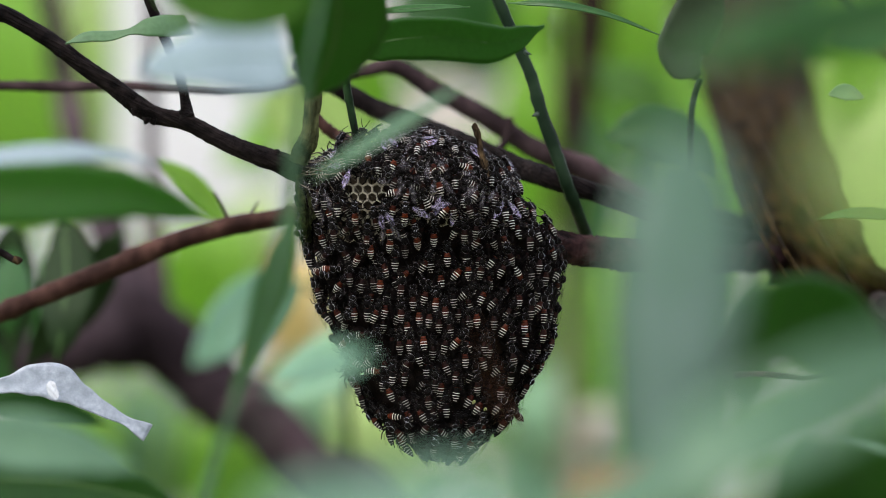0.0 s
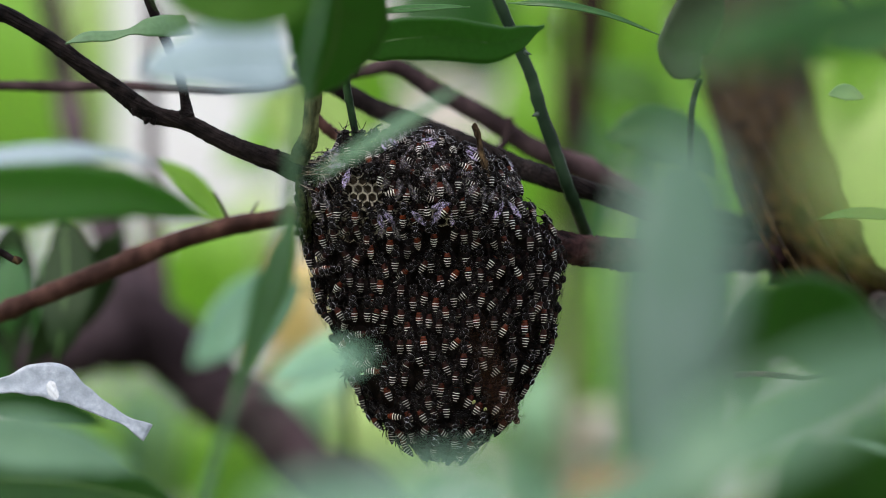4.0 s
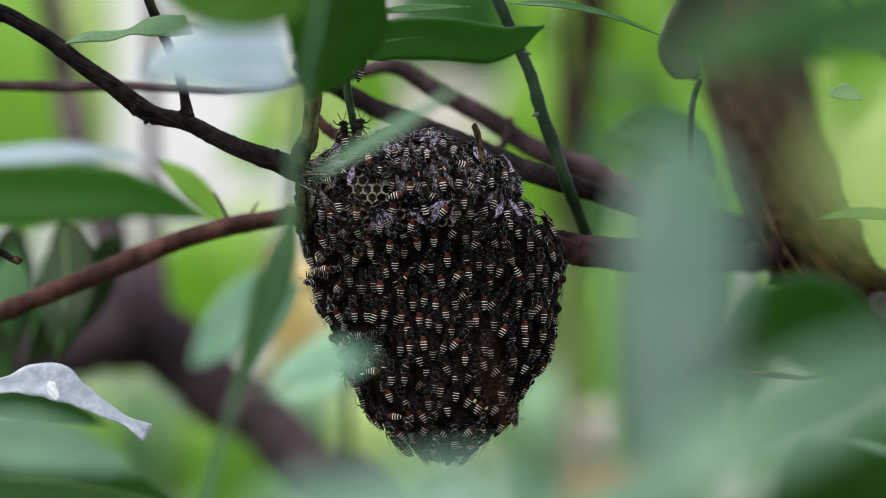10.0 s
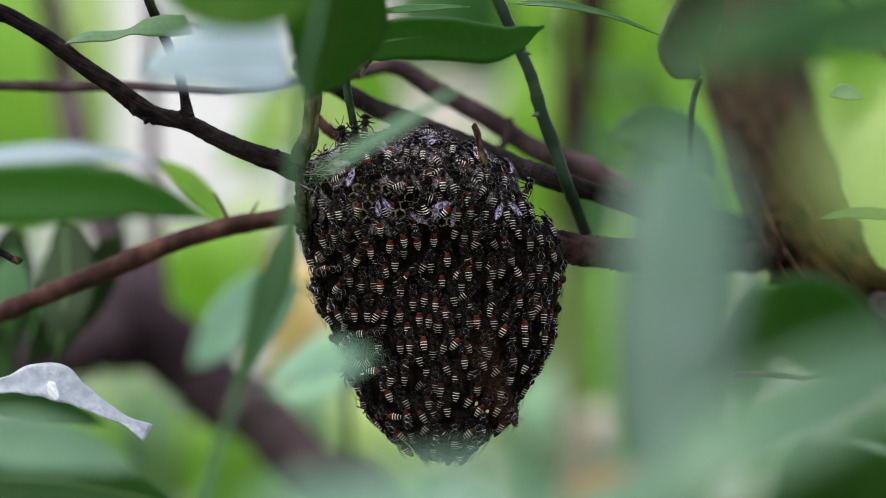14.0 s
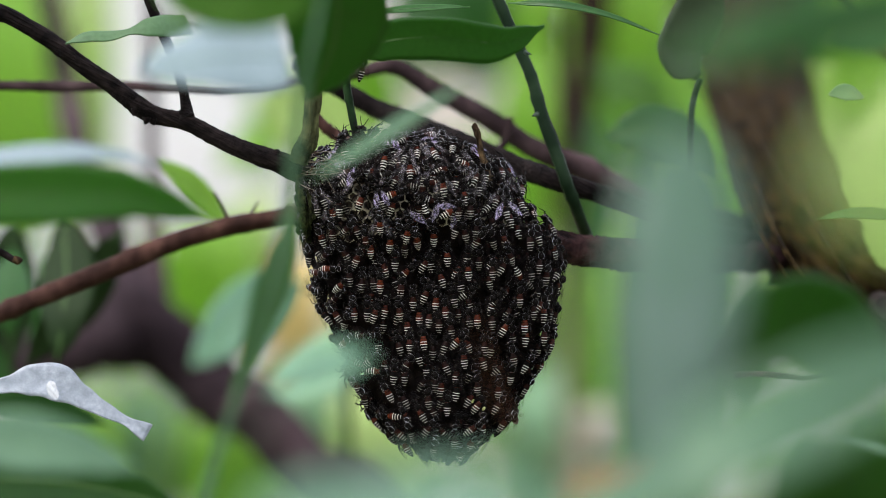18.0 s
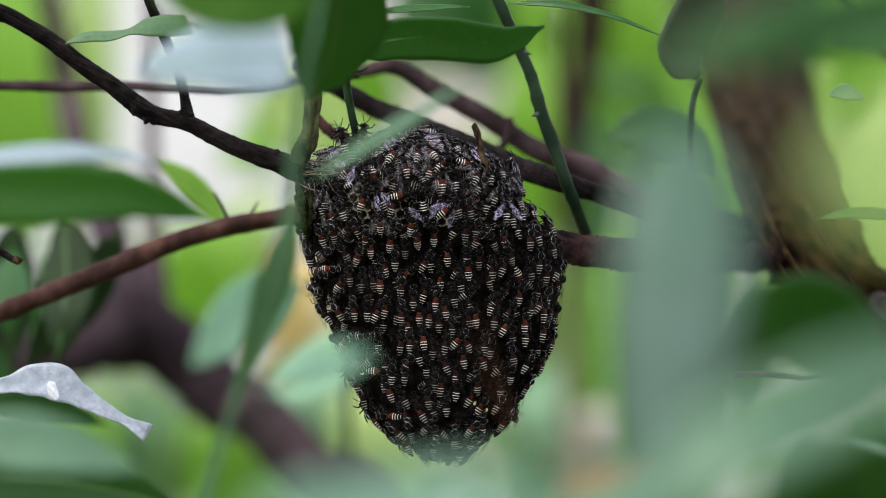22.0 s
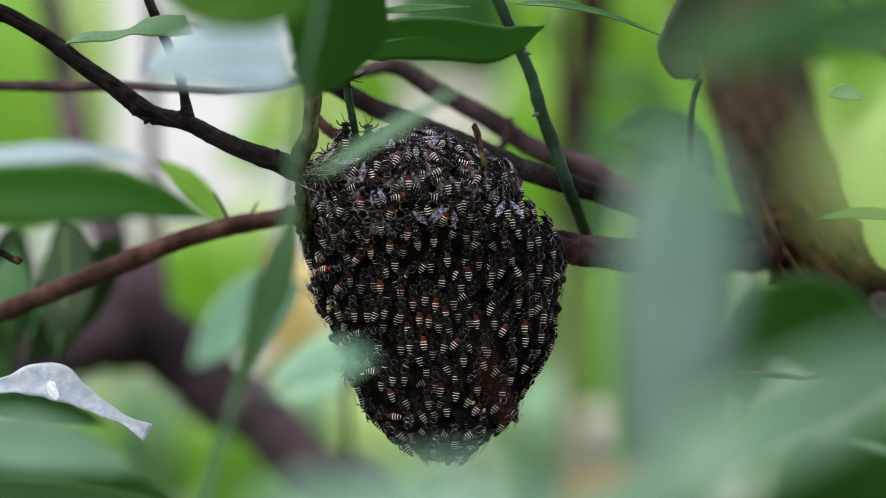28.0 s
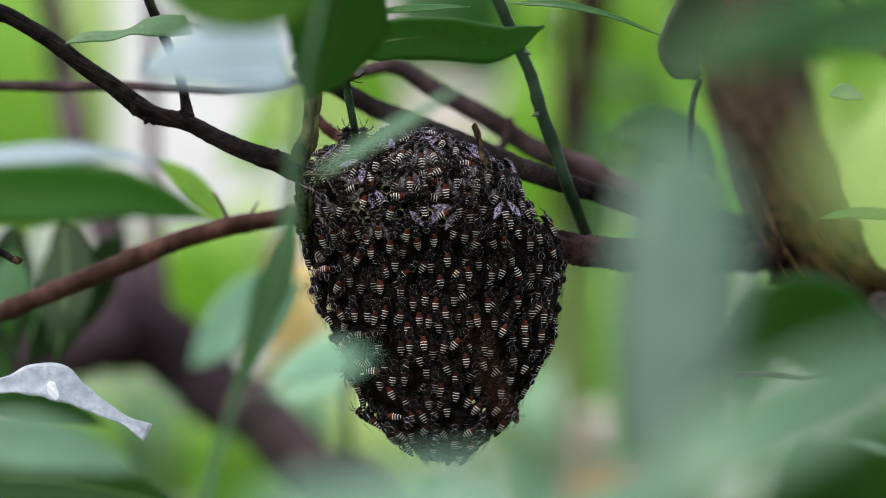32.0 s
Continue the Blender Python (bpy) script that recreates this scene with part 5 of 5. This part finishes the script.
def clinger(wings, rows):
    """A bee that stands on the crown with its head up against the foot of the twig: seconds, across, up, lean."""
    ob = bee((0, 0, 0), wings, "small dark honey bee reaching up the foot of the green twig", "bees on twigs")
    back_out = Matrix(((1, 0, 0), (0, 0, -1), (0, 1, 0))).to_4x4()
    keys = []
    for (t, x, z, lean), nxt in zip(rows, rows[1:] + [None]):
        here = Matrix.Translation(mm((x, -22, z))) @ pose(0, 0, 0, 0, lean, 0) @ back_out
        keys.append((t, here))
        if nxt and nxt[0] - t > 1.5:
            keys.append((nxt[0] - 0.9, here))
    walk(ob, keys)


def motions():
    resting = list(BEES)
    climber([(0, -28.0, 56.3, 2), (3, -28.1, 56.6, 5), (6, -27.9, 56.4, 4), (6.8, -27.7, 56.0, 6), (7.8, -27.2, 54.8, 8), (12, -27.2, 54.6, 10), (13.4, -27.0, 54.8, 12), (14, -26.2, 56.0, 24), (17, -26.8, 54.8, 10), (19.5, -26.9, 54.6, 8), (20.6, -26.6, 55.6, -18), (21.5, -26.2, 54.6, -66), (22.4, -25.8, 54.2, -116), (25, -25.9, 52.6, -128), (25.5, -25.9, 52.6, -126), (27.5, -25.8, 53.0, -116), (29.5, -25.9, 52.8, -122), (32, -25.8, 52.8, -118)])
    creep(26, 0, [(0, -11.6, 16.9), (3.5, -11.3, 16.9), (6, -9.7, 18.8), (8.5, -9.7, 18.8), (9, -10.2, 18.8), (14.5, -10.2, 19.3), (17.8, -10.2, 22.9), (19.5, -10.7, 23.2), (22, -11.3, 23.2), (25.5, -11.3, 22.9), (27.5, -10.7, 20.2), (32, -10.2, 19.9)])
    creep(20, 5, [(0, -11.8, 10.4), (3.5, -12.3, 10.0), (5.5, -9.0, 10.6), (7, -9.1, 9.0), (9, -9.7, 8.6), (11, -11.1, 6.7), (13.5, -12.0, 3.7), (17, -11.3, 4.7), (21.6, -10.0, 7.2), (25.5, -10.6, 6.5), (32, -11.3, 5.5)])
    creep(26, -10, [(0, -1.2, 18.6), (3.5, -1.2, 18.6), (5.5, -0.5, 20.2), (10, -0.5, 19.7), (16.5, -0.4, 18.1), (19.5, 0.0, 18.8), (23.8, -0.9, 19.3), (28, 1.1, 19.0), (32, 0.5, 18.1)])
    creep(38, 168, [(0, -4.9, 14.1), (1.3, -4.9, 14.1), (3, -4.7, 12.1), (5.5, -5.6, 12.3), (14.5, -5.5, 12.5), (22, -6.0, 13.2), (24, -6.5, 14.2), (25.5, -6.5, 15.1), (27.5, -4.6, 12.7), (29, -5.5, 12.3), (32, -5.6, 12.1)])
    creep(26, 105, [(0, 5.5, 24.6), (3.5, 5.5, 24.6), (5.5, 4.9, 25.3), (14, 4.6, 25.5), (25.5, 4.6, 25.9), (27.5, 5.1, 25.5), (32, 5.6, 25.5)])
    creep(26, -30, [(0, -2.6, 23.4), (0.6, -2.1, 23.2), (3.5, -2.1, 23.2), (5.5, -1.4, 24.1), (11, -1.4, 24.1), (13, -2.5, 26.6), (17, -2.8, 28.0), (25, -3.2, 27.6), (32, -3.3, 27.4)])
    creep(20, 15, [(0, -19.9, 23.7), (0.7, -19.9, 23.7), (3, -19.2, 20.9), (5.5, -17.6, 23.0), (8.1, -19.3, 23.9), (12.5, -19.2, 23.7), (14, -21.5, 24.8), (17, -22.5, 22.7), (22, -23.9, 22.2), (25, -22.7, 23.9), (27.5, -19.9, 25.5), (32, -20.4, 25.3)])
    creep(20, 20, [(0, -15.7, 24.6), (2.7, -15.7, 24.6), (5.5, -18.6, 26.2), (9.5, -16.9, 28.3), (13.5, -16.7, 28.0), (17, -18.1, 25.7), (20, -16.2, 27.1), (25, -14.8, 26.6), (28.8, -13.2, 27.4), (32, -13.2, 27.4)])
    creep(20, 80, [(0, -15.7, 17.8), (3.5, -15.7, 17.8), (6, -13.9, 19.2), (9, -14.8, 16.9), (13, -13.7, 19.5), (17, -16.5, 16.9), (22, -14.8, 16.7), (27.5, -14.2, 16.5), (32, -14.2, 16.9)])
    creep(20, 10, [(0, 14.8, 8.3), (2.7, 15.1, 9.1), (6, 17.6, 12.1), (16.5, 17.6, 12.7), (18, 17.8, 12.3), (22, 17.2, 13.7), (24, 17.8, 13.5), (32, 17.9, 12.8)])
    creep(26, 0, [(0, -8.1, 29.5), (0.6, -7.6, 29.5), (3.5, -7.6, 29.5), (5.5, -5.6, 29.0), (11, -5.1, 28.3), (14, -6.3, 28.0), (16.5, -8.1, 28.3), (20, -8.1, 28.1), (22, -8.1, 27.3), (25.5, -8.6, 29.0), (29.6, -6.7, 26.2), (32, -6.7, 26.2)])
    creep(26, 10, [(0, -10.9, 32.2), (3.5, -10.9, 31.5), (8.2, -10.6, 28.8), (9, -11.3, 28.8), (14.5, -11.3, 28.5), (17, -11.8, 26.9), (20, -11.6, 28.5), (22, -11.3, 27.4), (32, -10.6, 28.3)])
    creep(26, 30, [(0, 8.4, 16.0), (3.5, 8.8, 16.9), (9, 9.5, 20.9), (12, 10.0, 21.3), (14.5, 10.0, 21.3), (18, 8.6, 20.4), (25, 9.1, 20.6), (32, 9.5, 20.9)])
    clinger(20, [(0, -31.2, 27.4, -10), (2, -29.5, 30.8, -9), (6, -31.4, 29.7, -12), (8, -30.5, 31.1, -2), (10, -30.3, 33.6, -7), (12, -30.9, 33.4, -6), (14, -30.5, 32.2, -11), (17, -30.2, 29.7, -12), (19, -30.9, 28.0, -12), (21, -30.5, 31.6, -13), (23, -30.2, 31.3, -7), (25, -31.0, 31.8, -5), (28, -30.2, 33.2, 1), (30, -30.2, 32.5, -9), (32, -29.8, 31.6, -1)])
    clinger(9, [(0, -26.0, 31.5, 13), (2, -25.3, 30.8, 1), (6, -25.1, 30.8, 4), (8, -26.7, 31.6, 9), (10, -26.3, 34.3, 9), (12, -25.1, 34.1, 6), (14, -24.4, 35.7, 5), (17, -26.3, 32.2, 13), (19, -26.5, 32.9, 3), (21, -25.6, 32.9, 14), (23, -24.7, 33.9, 2), (25, -24.6, 32.5, 5), (28, -23.5, 32.5, 4), (30, -25.8, 32.9, 15), (32, -24.7, 31.6, 1)])
    clinger(9, [(0, -28.1, 27.2, 6), (6, -28.1, 27.6, 3), (10, -27.7, 29.0, 5), (12, -27.7, 32.9, -3), (14, -27.5, 32.3, 5), (17, -28.1, 28.3, -3), (21, -28.1, 28.3, -4), (23, -27.4, 33.4, -5), (25, -27.7, 35.0, -3), (28, -27.5, 28.3, -3), (32, -27.7, 28.0, 3)])
    creep(20, 25, [(0, 21.3, 17.4), (8, 21.3, 17.1), (12, 23.2, 16.7), (17, 23.9, 16.9), (18.5, 22.3, 16.4), (25, 22.3, 16.4), (27.5, 21.6, 16.4), (32, 21.8, 15.7)])
    creep(38, 40, [(0, -30.6, 21.6), (5.5, -29.5, 22.7), (14, -29.4, 22.3), (23, -29.4, 22.2), (24, -30.3, 22.7), (25.5, -30.3, 22.7), (27.5, -27.3, 23.4), (28.5, -26.2, 23.4), (30, -26.9, 22.7), (32, -26.7, 22.9)])
    creep(9, -8, [(0, 7.6, 11.8), (16.5, 7.6, 11.6), (22.5, 7.7, 11.6), (23.5, 7.7, 10.7), (32, 7.7, 10.7)])
    creep(20, -10, [(0, 2.8, 12.1), (8, 3.5, 11.8), (16.5, 4.2, 11.3), (23, 4.2, 12.1), (27.5, 4.4, 13.5), (30, 4.4, 13.2), (32, 4.4, 12.3)])
    creep(26, 0, [(0, -16.2, 5.5), (5.5, -16.5, 6.3), (8, -17.2, 7.6), (9, -20.2, 7.7), (10, -19.3, 8.1), (14, -19.2, 7.6), (25, -19.0, 7.9), (32, -19.7, 6.5)])
    creep(20, 60, [(0, -39.8, 28.3), (3, -38.9, 28.7), (7, -37.8, 29.2), (10, -35.5, 27.3), (13, -40.1, 27.3), (17, -39.4, 27.4), (22, -38.5, 28.3), (25, -39.4, 27.6), (28, -39.8, 28.3), (32, -37.6, 28.7)])
    creep(9, 5, [(0, 11.3, -7.2), (3, 11.3, -7.9), (7, 12.7, -6.5), (10, 14.4, -5.1), (14, 15.1, -6.9), (32, 14.8, -7.6)])
    creep(9, -5, [(0, 9.1, -11.8), (4, 9.5, -11.4), (8, 7.7, -12.5), (11, 6.0, -11.3), (20, 5.5, -11.8), (32, 5.6, -11.4)])
    creep(9, 10, [(0, 11.6, -15.3), (6, 11.6, -15.7), (9, 12.7, -16.7), (12, 14.4, -18.8), (25, 14.4, -18.5), (32, 13.7, -17.4)])
    creep(20, -20, [(0, -30.3, 31.5), (6, -31.0, 32.2), (12, -30.3, 33.9), (18, -30.3, 32.5), (22, -31.7, 33.6), (26, -31.7, 32.2), (32, -29.2, 33.2)])
    creep(9, -20, [(0, -12.7, -61.0), (3, -12.3, -61.0), (5, -10.9, -60.0), (9, -10.6, -61.4), (32, -10.9, -61.7)])
    creep(9, 0, [(0, -16.5, -59.3), (2, -16.2, -58.9), (6, -14.8, -57.9), (12, -13.7, -57.5), (32, -13.4, -57.5)])
    creep(20, 90, [(0, -42.9, 6.3), (6, -41.9, 5.1), (8, -42.0, -5.1), (9, -40.1, -8.6), (12, -38.5, -11.3), (32, -38.3, -12.5)])
    creep(20, -60, [(0, 21.3, -52.9), (5, 20.4, -52.2), (14, 20.1, -52.9), (20, 19.7, -52.2), (32, 20.4, -51.7)])
    creep(26, 70, [(0, -35.5, 21.5), (3.5, -35.0, 21.0), (9, -33.5, 20.5), (12, -31.5, 20.8), (16, -29.5, 20.2), (20, -28.0, 19.6), (25.5, -27.6, 20.2), (28, -27.0, 19.2), (32, -27.2, 19.0)])
    creep(20, 15, [(0, -26.5, 10.5), (5, -26.5, 11.0), (11, -26.0, 12.0), (14.5, -25.6, 13.4), (18, -25.2, 14.2), (24, -24.6, 13.6), (28, -24.8, 14.6), (32, -24.0, 14.8)])
    creep(14, -20, [(0, -17.0, 9.6), (7, -17.2, 10.2), (12, -18.0, 12.6), (17, -18.6, 14.6), (22, -18.2, 14.2), (27, -19.4, 15.4), (32, -19.8, 15.2)])
    creep(9, 165, [(0, -22.5, 27.5), (10, -22.5, 27.0), (15, -22.0, 25.0), (21, -21.4, 23.6), (26, -21.6, 22.2), (29, -22.0, 21.0), (32, -22.0, 21.2)])
    for k, (ob, place) in enumerate(resting):
        if place[1] > 8 or k % 3 == 0:
            sway(ob, place, k)


motions()
